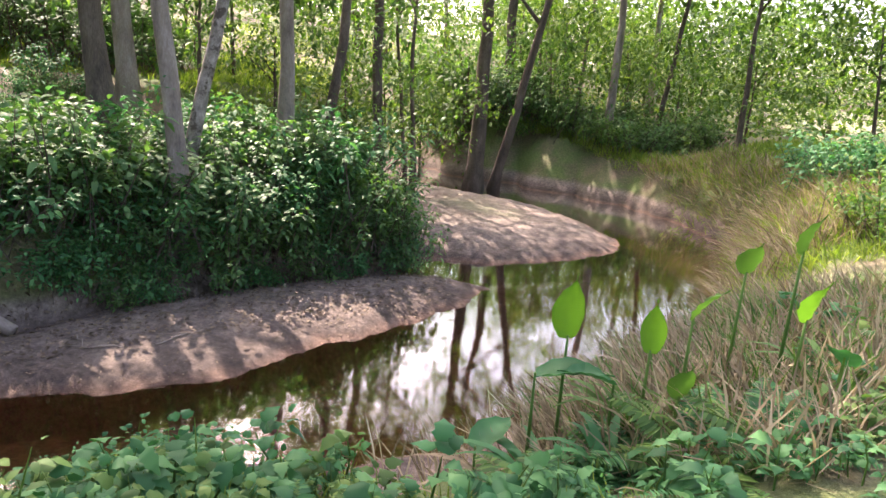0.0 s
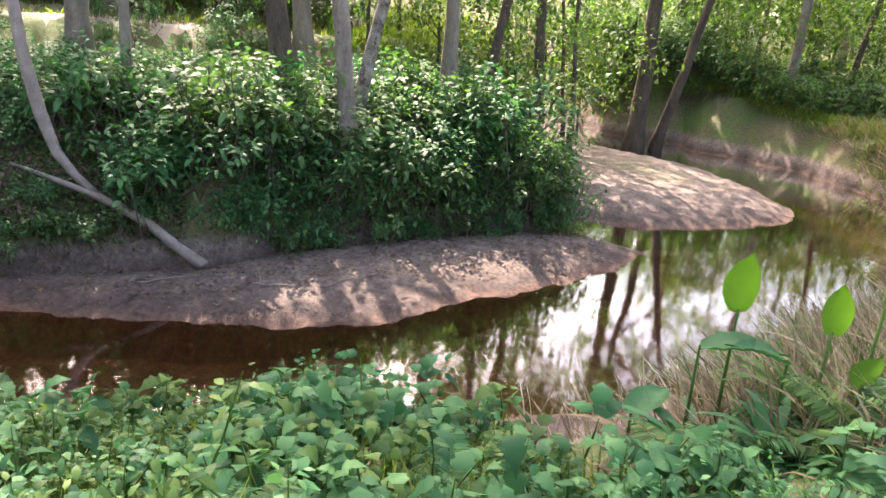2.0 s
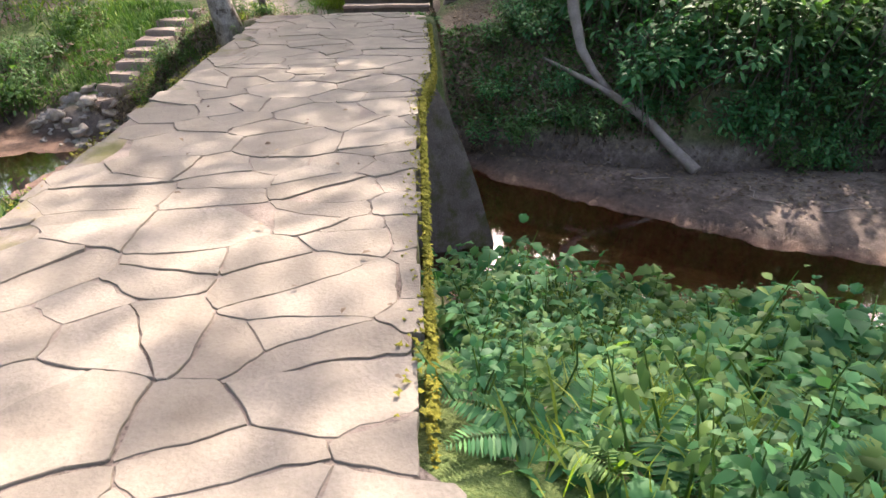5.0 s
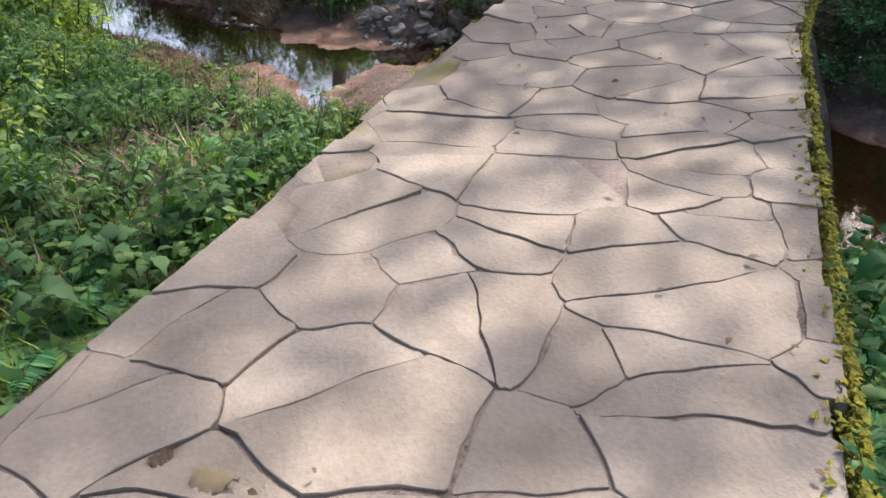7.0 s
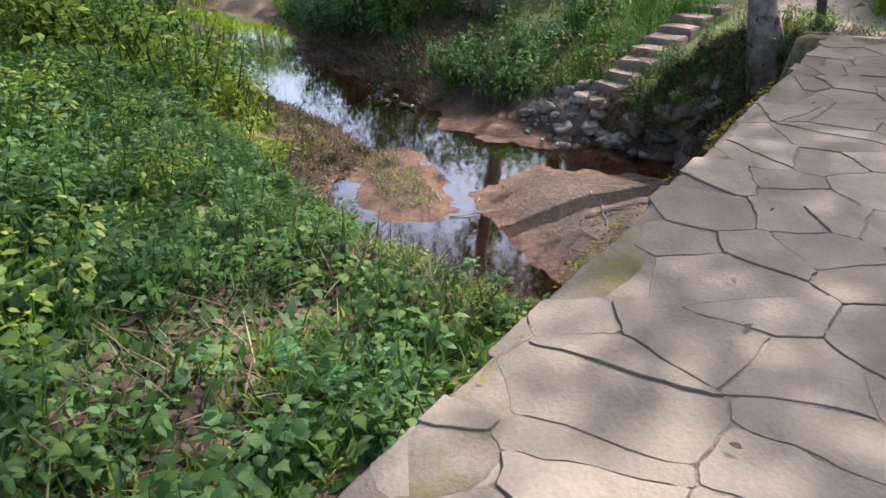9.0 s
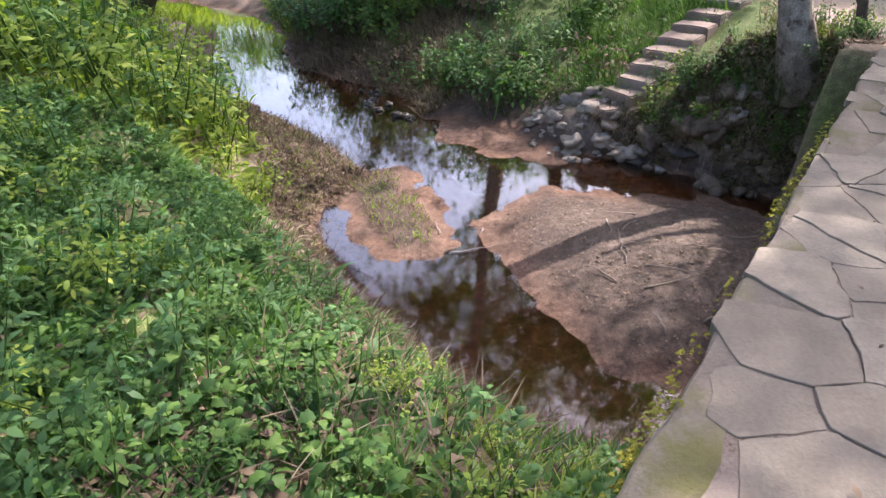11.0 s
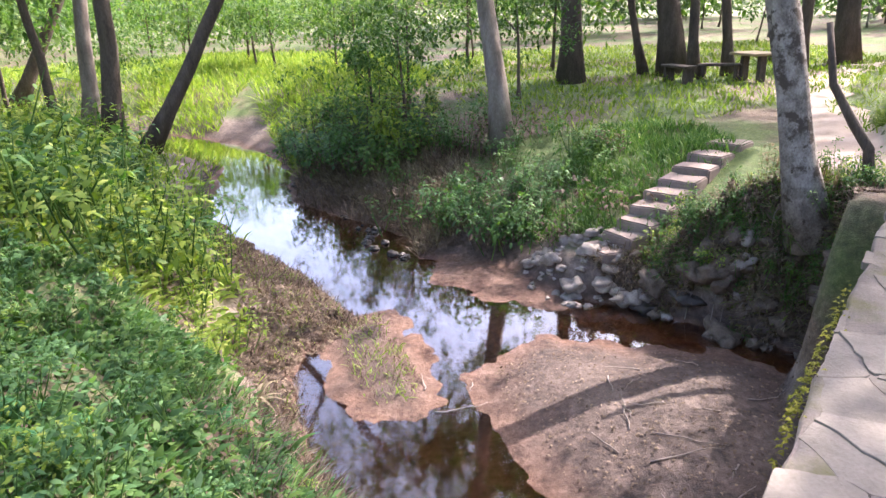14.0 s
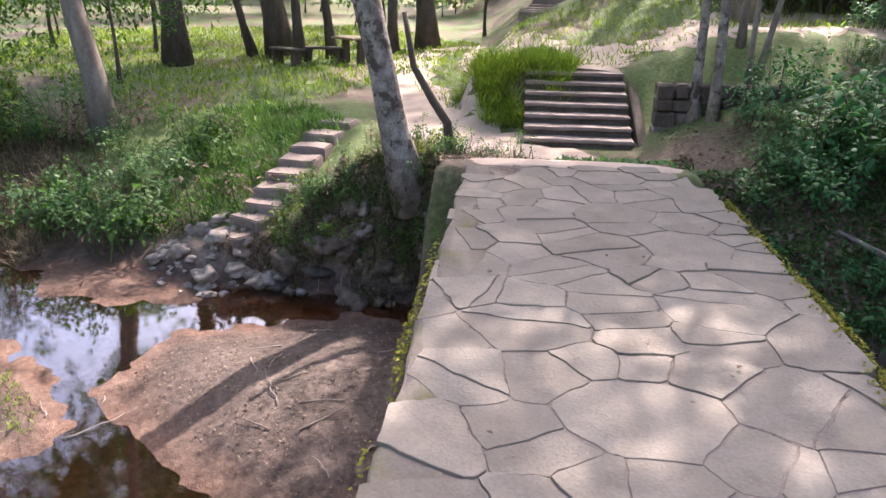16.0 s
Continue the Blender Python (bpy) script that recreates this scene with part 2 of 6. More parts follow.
def mesh_from(verts, faces, name="mesh"):
    me = bpy.data.meshes.new(name)
    me.from_pydata([tuple(v) for v in verts], [], faces)
    me.update()
    return me


def fast_mesh(verts, tris, name="mesh"):
    """A triangle mesh from arrays."""
    me = bpy.data.meshes.new(name)
    me.vertices.add(len(verts))
    me.vertices.foreach_set("co", np.asarray(verts, np.float32).ravel())
    me.loops.add(len(tris) * 3)
    me.loops.foreach_set("vertex_index", np.asarray(tris, np.int32).ravel())
    me.polygons.add(len(tris))
    me.polygons.foreach_set("loop_start", np.arange(0, len(tris) * 3, 3, dtype=np.int32))
    me.update(calc_edges=True)
    return me


def unit(v):
    return v / np.maximum(np.linalg.norm(v, axis=-1, keepdims=True), 1e-6)


def leaves(P, D, L, Wd, fold=0.15, droop=0.25, shape="oval", rng=RNG):
    """Leaf blades: base P, direction D, length L, width Wd. Returns vertices and triangles."""
    n = len(P)
    D = unit(D)
    up = np.tile(np.array([0.0, 0.0, 1.0]), (n, 1)) + rng.normal(0, 0.25, (n, 3))
    S = unit(np.cross(D, up))
    N = unit(np.cross(S, D))
    L, Wd = np.asarray(L).reshape(-1, 1), np.asarray(Wd).reshape(-1, 1)
    if shape == "oval":
        rows = [(0.0, 0.0), (0.35, 1.0), (0.7, 0.75), (1.0, 0.0)]
    elif shape == "heart":
        rows = [(0.0, 0.0), (-0.14, 0.5), (0.1, 1.0), (0.27, 0.7), (0.46, 0.86), (0.66, 0.4), (1.0, 0.0)]
    elif shape == "kite":
        rows = [(0.0, 0.0), (0.42, 1.0), (1.0, 0.0)]
    else:  # blade
        rows = [(0.0, 0.6), (0.5, 1.0), (1.0, 0.0)]
    V, T = [], []
    cols = []
    for a, w in rows:
        c = P + D * L * a - np.array([0, 0, 1.0]) * droop * L * a * a * np.sign(L)
        if w == 0.0:
            cols.append((len(V), None))
            V.append(c)
        else:
            cols.append((len(V), len(V) + 1))
            V.append(c - S * Wd * w * 0.5 + N * Wd * fold * w)
            V.append(c + S * Wd * w * 0.5 + N * Wd * fold * w)
    for (a, b), (c, d) in zip(cols, cols[1:]):
        if b is None and d is not None:
            T.append((a, d, c))
        elif b is not None and d is not None:
            T += [(a, b, d), (a, d, c)]
        elif b is not None:
            T.append((a, b, c))
    k = len(V)
    verts = np.stack(V, 1).reshape(-1, 3)
    tris = (np.arange(n)[:, None, None] * k + np.array(T)[None]).reshape(-1, 3)
    return verts, tris


def join(chunks):
    vs, ts, o = [], [], 0
    for v, t in chunks:
        vs.append(v)
        ts.append(t + o)
        o += len(v)
    return np.concatenate(vs), np.concatenate(ts)


def tube(points, radii, sides=8, cap=True):
    """A tapered tube along points: vertices and triangles."""
    pts = np.array(points, float)
    tang = np.gradient(pts, axis=0)
    tang = unit(tang)
    ref = np.array([0.31, 0.95, 0.05])
    V, T = [], []
    for i, (p, d, r) in enumerate(zip(pts, tang, radii)):
        a = unit(np.cross(d, ref))
        b = np.cross(d, a)
        ang = np.arange(sides) / sides * 2 * np.pi
        V.append(p + r * (np.cos(ang)[:, None] * a + np.sin(ang)[:, None] * b))
        if i:
            for k in range(sides):
                u, w = (i - 1) * sides + k, (i - 1) * sides + (k + 1) % sides
                T += [(u, w, w + sides), (u, w + sides, u + sides)]
    V = np.concatenate(V)
    if cap:
        V = np.concatenate([V, pts[:1], pts[-1:]])
        e = len(V) - 2
        for k in range(sides):
            T.append((e, (k + 1) % sides, k))
            o = (len(pts) - 1) * sides
            T.append((e + 1, o + k, o + (k + 1) % sides))
    return V, np.array(T)


def seg_dist(px, py, poly, closed=True):
    """Distance from points to a polyline."""
    best = np.full(px.shape, 1e9)
    n = len(poly)
    for i in range(n if closed else n - 1):
        (ax, ay), (bx, by) = poly[i], poly[(i + 1) % n]
        dx, dy = bx - ax, by - ay
        t = np.clip(((px - ax) * dx + (py - ay) * dy) / (dx * dx + dy * dy + 1e-9), 0, 1)
        best = np.minimum(best, np.hypot(px - ax - t * dx, py - ay - t * dy))
    return best


def inside(px, py, poly):
    res = np.zeros(px.shape, bool)
    n = len(poly)
    for i in range(n):
        (ax, ay), (bx, by) = poly[i], poly[(i + 1) % n]
        cond = ((ay > py) != (by > py)) & (px < (bx - ax) * (py - ay) / ((by - ay) if abs(by - ay) > 1e-9 else 1e-9) + ax)
        res ^= cond
    return res


def sdist(px, py, poly):
    """Signed distance: positive inside."""
    return np.where(inside(px, py, poly), 1, -1) * seg_dist(px, py, poly)


def smooth(a, b, x):
    t = np.clip((x - a) / (b - a), 0, 1)
    return t * t * (3 - 2 * t)


def wave(x, y, k, seed=0.0):
    """Cheap uneven ground, about -1 to 1."""
    return (np.sin(1.7 * k * x + 1.3 * k * y + seed) + np.sin(-1.1 * k * x + 2.3 * k * y + 2 * seed) + np.sin(2.9 * k * x - 0.6 * k * y + 5 + seed) + np.sin(0.5 * k * x + 3.4 * k * y + 1)) / 4


# ---------------------------------------------------------------- the lie of the land
CHANNEL = [(-5.4, 4.4), (-3.3, 6.2), (-1.5, 6.4), (-0.5, 7.0), (1.5, 9.2), (3.2, 12), (5, 15.5), (6.2, 19.1), (5.9, 21.3), (5.6, 23), (4.4, 25.6), (2.2, 27.4),
           (0, 29), (-3, 31), (-6, 31.5), (-4.6, 27.6), (-4.0, 22), (-3.4, 17), (-1.9, 13.8), (-2.2, 12.7), (-3.3, 11.8), (-4.4, 10.7), (-5.4, 9.3), (-6.1, 8.1),
           (-7.4, 7.2), (-9.2, 6.0), (-10.4, 5.0), (-11.6, 3.9), (-12.7, 2.7), (-13.4, 1.6), (-14.4, 0.5), (-14.9, -0.6), (-15.9, -0.8), (-18.6, -3.7), (-21.3, -4.4), (-23.6, -5.5), (-25.6, -7.2), (-28, -10.5),
           (-28.5, -13), (-26.6, -11.5), (-24.6, -8.4), (-22.5, -6.3), (-20, -5.6), (-17.6, -4.8), (-15.5, -3.2), (-13.8, -1.8), (-12.5, -0.9), (-11.9, -1.4), (-11.2, -1.5), (-10.4, -1.25), (-9.7, -1.0), (-9.2, -0.55), (-8.6, -0.1), (-8.2, 0.1), (-7.6, 0.8), (-6.9, 1.9), (-6.2, 3.0)]
BAR = [(-8.7, 6.0), (-7.5, 6.2), (-6.5, 6.5), (-5.4, 6.9), (-4.4, 7.2), (-3.4, 7.9), (-2.6, 9.1), (-1.5, 10.4), (-0.6, 11.9), (-0.3, 12.8), (-1.2, 13.2), (-2.2, 13.0), (-3.3, 12.2), (-4.6, 11.1), (-5.8, 9.7), (-6.5, 8.5), (-7.6, 7.6), (-9.2, 6.4)]
BEACH = [(-1.4, 14.6), (-0.3, 14.6), (1.4, 15.7), (2.8, 17), (3.2, 18.4), (2.6, 20.5), (1.5, 22.8), (-1, 24.3), (-4.6, 27), (-5.2, 22), (-4.2, 17), (-2.4, 14.6)]
MUD = [(-11.1, 0.5), (-10.2, 0.8), (-9.4, 1.1), (-8.6, 1.5), (-8.3, 2.1), (-8.9, 2.9), (-10.0, 3.6), (-11.0, 3.5), (-11.5, 3.0), (-11.6, 2.1), (-11.9, 1.2)]
SPIT = [(-12.7, -0.9), (-11.8, -0.5), (-11.06, -0.2), (-10.6, -0.25), (-10.55, -0.7), (-11.1, -0.95), (-12.2, -1.35)]
SANDEND = [(-21.0, -4.5), (-23.5, -5.4), (-25.5, -7.0), (-27, -8.0), (-29.5, -8.0), (-27, -5.6), (-23, -3.9)]
SILT = [(-14.9, -0.2), (-14.0, -0.2), (-13.3, 0.6), (-13.0, 1.4), (-13.8, 1.4), (-14.6, 0.6)]
# the bridge: along AX from ORG on its upstream edge
ORG, AX = np.array([-4.0, 2.2]), np.array([-0.835, 0.55])
NX = np.array([-AX[1], AX[0]])          # towards the downstream edge
NX = NX if NX @ np.array([-1.2, -1.67]) > 0 else -NX
WIDE = 2.06


def along(x, y):
    return (x - ORG[0]) * AX[0] + (y - ORG[1]) * AX[1]


def across(x, y):
    return (x - ORG[0]) * NX[0] + (y - ORG[1]) * NX[1]


def on_bridge(s, w):
    return ORG + AX * s + NX * w


CREEK_STEPS_LINE = [(-13.62, 2.13), (-14.07, 2.88), (-15.01, 3.69), (-15.85, 4.45)]
STAIR_S = 10.4      # foot of the stone stairs, along the bridge


def height(x, y):
    x, y = np.asarray(x, float), np.asarray(y, float)
    d = -sdist(x, y, CHANNEL) + 0.11 * wave(x, y, 2.1, 6) + 0.06 * wave(x, y, 5.3, 8)
    s, w = along(x, y), across(x, y)
    far = smooth(2.0, 4.5, s)           # 0 on the near bank, 1 on the far bank
    top_near = -0.12 + 0.02 * np.maximum(0, x) + 0.15 * smooth(5, 16, x)
    hill = 0.86 * smooth(STAIR_S + 0.4, STAIR_S + 2.2, s) * smooth(2.6, 1.2, w) + np.minimum(9.0, 0.16 * np.maximum(0, s - STAIR_S - 4)) * smooth(5, -5, w)
    top_far = -0.62 + 0.75 * smooth(0.3, -2.5, w) * smooth(6.0, 11.0, s) + hill
    top = top_near * (1 - far) + top_far * far
    k_near = 1.15 + 2.0 * smooth(1.0, -1.0, w) * smooth(1.2, -1.2, x) + 0.5 * smooth(-1, 1, x)
    k_far = 0.75 + 1.9 * smooth(1.5, 4.5, w)
    k = k_near * (1 - far) + k_far * far
    k = k * (1 - 0.5 * smooth(10, 16, y) * smooth(-1, 3, x))
    rise = 1 - np.exp(-(np.maximum(d, 0) / k) ** 1.35)
    z = WATER - 0.02 + (top - WATER) * rise + 0.05 * wave(x, y, 1.2) * smooth(0.1, 1.2, d) + 0.012 * wave(x, y, 7.0, 2)
    bed = WATER - 0.05 - 0.38 * smooth(0, 1.3, -d) + 0.05 * wave(x, y, 1.4, 3)
    z = np.where(d < 0, bed, z)
    for poly, h, soft, grow, lumps in ((BAR, 0.30, 1.3, 0, 1), (BEACH, 0.5, 2.6, 0, 1), (MUD, 0.17, 1.3, 0.2, 0.5), (SPIT, 0.08, 0.7, 0.2, 0.5), (SILT, 0.03, 0.6, 0.2, 0.6)):
        q = sdist(x, y, poly) + grow + 0.10 * wave(x, y, 2.6, 9) + 0.06 * wave(x, y, 6.1, 3) + 0.025 * wave(x, y, 15.0, 5)
        rim = 1 - np.exp(-np.maximum(q + 0.12, 0) / (soft * 0.5)) if lumps == 1 else smooth(-0.7, soft, q)
        b = WATER - 0.06 + (h + 0.06) * rim + lumps * (0.022 * wave(x, y, 3.4, 1) + 0.016 * wave(x, y, 7.7, 21) + 0.01 * wave(x, y, 15.0, 4))
        z = np.where(q > (-0.12 if lumps == 1 else -0.7), np.maximum(z, b), z)
    q = smooth(-0.3, 0.8, sdist(x, y, SANDEND))      # low sandy flat where the creek bends away
    z = z * (1 - q) + q * np.minimum(z, WATER + 0.22 + 0.05 * wave(x, y, 1.6, 4))
    # dirt landing at the far end, and the ground under the near end of the paving
    edge = smooth(0.25, -0.05, np.maximum(-w - 0.3, w - WIDE - 0.35))
    land = -0.09 - 0.66 * smooth(6.2, 9.6, s) + 1.0 * smooth(STAIR_S + 0.5, STAIR_S + 2.4, s)
    edge = edge * smooth(5.85, 6.3, s) * smooth(STAIR_S + 4, STAIR_S + 2.4, s)
    z = z * (1 - edge) + edge * land
    # the knoll under the pale tree and the bank that carries the creek steps
    q = seg_dist(x, y, CREEK_STEPS_LINE, False)
    t = np.clip(((x + 13.62) * -2.23 + (y - 2.13) * 2.32) / (2.23 ** 2 + 2.32 ** 2), 0, 1)
    ramp_z = -1.66 + 0.98 * t ** 0.85
    k = smooth(1.5, 0.3, q) * smooth(-0.1, 0.4, d)
    z = z * (1 - k) + k * np.where(x < -13.3, ramp_z, np.maximum(z, ramp_z))
    rough = 0.22 * wave(x, y, 2.9, 12) + 0.12 * wave(x, y, 6.7, 13)
    q = np.hypot((x + 12.25) * 0.9, y - 4.15) + rough
    face = WATER + 0.03 + 2.6 * np.maximum(d + 0.6 * rough, 0.0) ** 0.75
    z = np.where(d > 0.0, np.maximum(z, np.minimum(-0.36 - 1.25 * np.maximum(0, q - 0.5), face)), z)
    tangle = smooth(2.4, 1.0, np.hypot(x + 12.7, y - 2.9)) * smooth(-0.05, 0.3, d)
    z = z + tangle * (0.09 * wave(x, y, 4.6, 14) + 0.06 * wave(x, y, 9.5, 15))
    near_end = smooth(-1.2, -2.2, s) * smooth(-1.6, -0.9, w) * smooth(3.6, 2.4, w)
    z = z * (1 - near_end) + near_end * (-0.14)
    return z


def build_ground():
    def axis(lo, hi, step, far_lo, far_hi):
        mid = list(np.arange(lo, hi, step))
        a, g = [], step
        v = lo
        while v > far_lo:
            g *= 1.25
            v -= g
            a.append(v)
        b, g, v = [], step, mid[-1]
        while v < far_hi:
            g *= 1.25
            v += g
            b.append(v)
        return np.array(a[::-1] + mid + b)
    xs, ys = axis(-19, 7, 0.1, -900, 900), axis(-6, 20, 0.1, -900, 900)
    X, Y = np.meshgrid(xs, ys)
    Z = height(X, Y)
    V = np.stack([X, Y, Z], -1).reshape(-1, 3)
    nx, ny = len(xs), len(ys)
    i = (np.arange(ny - 1)[:, None] * nx + np.arange(nx - 1)[None]).ravel()
    T = np.concatenate([np.stack([i, i + 1, i + nx + 1], 1), np.stack([i, i + nx + 1, i + nx], 1)])
    ob = part("ground", fast_mesh(V, T, "ground"), SOIL, smooth=True)
    tagged(ob, "brown soil banks with sand bars and red silt along the creek", "ground", kind="structure")


build_ground()
_w = mesh_from([(-60, -30, WATER), (12, -30, WATER), (12, 36, WATER), (-60, 36, WATER)], [(0, 1, 2, 3)], "water")
tagged(part("water", _w, WATERM), "shallow clear reddish-brown creek water reflecting trees and sky", "water", kind="structure")


# ---------------------------------------------------------------- the stone bridge
def clip_poly(poly, p, n):
    """Keeps the side of poly where (q - p) . n <= 0."""
    out = []
    for i in range(len(poly)):
        a, b = poly[i], poly[(i + 1) % len(poly)]
        da, db = (a - p) @ n, (b - p) @ n
        if da <= 0:
            out.append(a)
        if da * db < 0:
            out.append(a + (b - a) * da / (da - db))
    return out


def box_bm(bm, x0, x1, y0, y1, z0, z1):
    v = [bm.verts.new(c) for c in ((x0, y0, z0), (x1, y0, z0), (x1, y1, z0), (x0, y1, z0), (x0, y0, z1), (x1, y0, z1), (x1, y1, z1), (x0, y1, z1))]
    for f in ((0, 3, 2, 1), (4, 5, 6, 7), (0, 1, 5, 4), (1, 2, 6, 5), (2, 3, 7, 6), (3, 0, 4, 7)):
        bm.faces.new([v[i] for i in f])


BRIDGE_M = Matrix(((AX[0], NX[0], 0, ORG[0]), (AX[1], NX[1], 0, ORG[1]), (0, 0, 1, 0), (0, 0, 0, 1)))   # s, w, z to the world
DECK0, DECK1 = -6.5, 6.15


def deck_edge_right(s):
    """w of the upstream edge; the paving flares at both ends."""
    return -1.5 * smooth(-2.2, -3.6, s) - 0.02 - 0.13 * smooth(1.5, 3.0, s) + 0.4 * smooth(5.4, 6.3, s)


def build_bridge():
    bridge = new("stone_bridge")
    tagged(bridge, "low flagstone-paved stone bridge with mossy edges and a pointed pier", "bridge")
    bm = bmesh.new()      # bedding of the paving
    ss = np.arange(DECK0, DECK1 + 0.01, 0.35)
    top, bot = -0.007, -0.42
    rows = []
    for s in ss:
        a, b = float(deck_edge_right(s)) + 0.03, WIDE - 0.03
        rows.append([bm.verts.new(BRIDGE_M @ Vector(c)) for c in ((s, a, top), (s, b, top), (s, b, bot), (s, a, bot))])
    for r, q in zip(rows, rows[1:]):
        for k in range(4):
            bm.faces.new((r[k], r[(k + 1) % 4], q[(k + 1) % 4], q[k]))
    bm.faces.new(rows[0])
    bm.faces.new(rows[-1][::-1])
    bmesh.ops.recalc_face_normals(bm, faces=bm.faces)
    part("bedding", bm, MORTAR, bridge, "dark earthy mortar between the flagstones")
    bm = bmesh.new()      # concrete margin along the downstream edge
    ss = np.arange(-3.2, DECK1, 0.12)
    rows = []
    for k, s in enumerate(ss):
        a = WIDE - 0.24 + 0.05 * math.sin(s * 3.1) + 0.03 * math.sin(s * 9.7)
        b = WIDE - 0.01 + 0.012 * math.sin(s * 5.3) + 0.006 * math.sin(s * 17)
        rows.append([bm.verts.new(BRIDGE_M @ Vector(c)) for c in ((s, a, -0.03), (s, a, -0.004), (s, b - 0.02, -0.004), (s, b, -0.022), (s, b + 0.004, -0.16))])
    for r, q in zip(rows, rows[1:]):
        for k in range(4):
            bm.faces.new((r[k], r[k + 1], q[k + 1], q[k]))
    bmesh.ops.recalc_face_normals(bm, faces=bm.faces)
    part("edging", bm, EDGING, bridge, "worn mossy concrete margin", True)
    # abutments and side walls
    for name, s0, s1 in (("near_abutment", -6.0, 1.35), ("far_abutment", 5.3, 6.5)):
        bm = bmesh.new()
        n = 14
        g = []
        for i in range(n + 1):
            s = s0 + (s1 - s0) * i / n
            a = float(deck_edge_right(s)) + 0.05
            col = []
            for (w, z) in ((a, -0.38), (a - 0.03, -0.9), (a - 0.06, -1.5), (a - 0.1, -2.9), (WIDE + 0.1, -2.9), (WIDE + 0.06, -1.5), (WIDE + 0.02, -0.9), (WIDE - 0.05, -0.38)):
                j = 0.03 * noise.noise(Vector((s * 2, w * 3, z * 3)))
                col.append(bm.verts.new(BRIDGE_M @ Vector((s, w + j, z))))
            g.append(col)
        for r, q in zip(g, g[1:]):
            for k in range(8):
                bm.faces.new((r[k], r[(k + 1) % 8], q[(k + 1) % 8], q[k]))
        bm.faces.new(g[0])
        bm.faces.new(g[-1][::-1])
        bmesh.ops.recalc_face_normals(bm, faces=bm.faces)
        part("abutment", bm, MOSSY, bridge, "rough mossy masonry abutment")
    # pier with a sharp cutwater on the upstream side
    bm = bmesh.new()
    outline = [(3.05, WIDE - 0.1), (3.05, 0.15), (3.32, -0.95), (3.7, 0.15), (3.7, WIDE - 0.1)]
    levels = [(-2.75, 1.0), (-2.1, 0.9), (-1.2, 0.65), (-0.55, 0.4), (-0.3, 0.26)]
    g = []
    for z, grow in levels:
        ring = []
        for (s, w) in outline:
            if w < 0:
                w = 0.1 + (w - 0.1) * grow
            ring.append(bm.verts.new(BRIDGE_M @ Vector((3.37 + (s - 3.37) * (0.92 + 0.08 * grow), w, z))))
        g.append(ring)
    for r, q in zip(g, g[1:]):
        for k in range(5):
            bm.faces.new((r[k], r[(k + 1) % 5], q[(k + 1) % 5], q[k]))
    bm.faces.new(g[0][::-1])
    bm.faces.new(g[-1])
    bmesh.ops.subdivide_edges(bm, edges=bm.edges[:], cuts=2, use_grid_fill=True)
    for v in bm.verts:
        v.co += Vector((noise.noise(v.co * 3), noise.noise(v.co * 3 + Vector((9, 0, 0))), 0)) * 0.03
    bmesh.ops.recalc_face_normals(bm, faces=bm.faces)
    part("pier", bm, PIER, bridge, "grey stone pier tapering to a pointed cutwater")
    # moss along the upper edges
    for wside, s0, s1 in ((0, -2.2, 5.2), (1, -1.5, 4.0)):
        chunks = []
        n = 9000 if wside == 0 else 1200
        s = RNG.uniform(s0, s1, n)
        edge = np.array([float(deck_edge_right(v)) for v in s]) if wside == 0 else np.full(n, WIDE)
        keep = wave(s * 2.2, s * 0 + wside * 3, 1.0, 1) + RNG.normal(0, 0.25, n) > (-0.35 if wside == 0 else 0.1)
        s, edge = s[keep], edge[keep]
        out = -1 if wside == 0 else 1
        zz = -RNG.random(len(s)) ** 1.5 * 0.22
        w = edge + out * (0.012 + 0.03 * RNG.random(len(s)))
        topside = RNG.random(len(s)) < 0.05
        w = np.where(topside, edge - out * RNG.random(len(s)) ** 2 * 0.09, w)
        zz = np.where(topside, 0.006, zz)
        P = np.stack([ORG[0] + AX[0] * s + NX[0] * w, ORG[1] + AX[1] * s + NX[1] * w, zz], 1)
        D = np.stack([NX[0] * out + RNG.normal(0, 0.5, len(s)), NX[1] * out + RNG.normal(0, 0.5, len(s)), RNG.normal(0.3, 0.4, len(s))], 1)
        v, t = leaves(P, D, RNG.uniform(0.015, 0.035, len(s)), RNG.uniform(0.015, 0.03, len(s)), 0.3, 0.4, "kite")
        part("moss", fast_mesh(v, t, "moss"), MOSS, bridge, "yellow-green moss along the deck edge")["kind"] = "stuff"
    return bridge


BRIDGE = build_bridge()


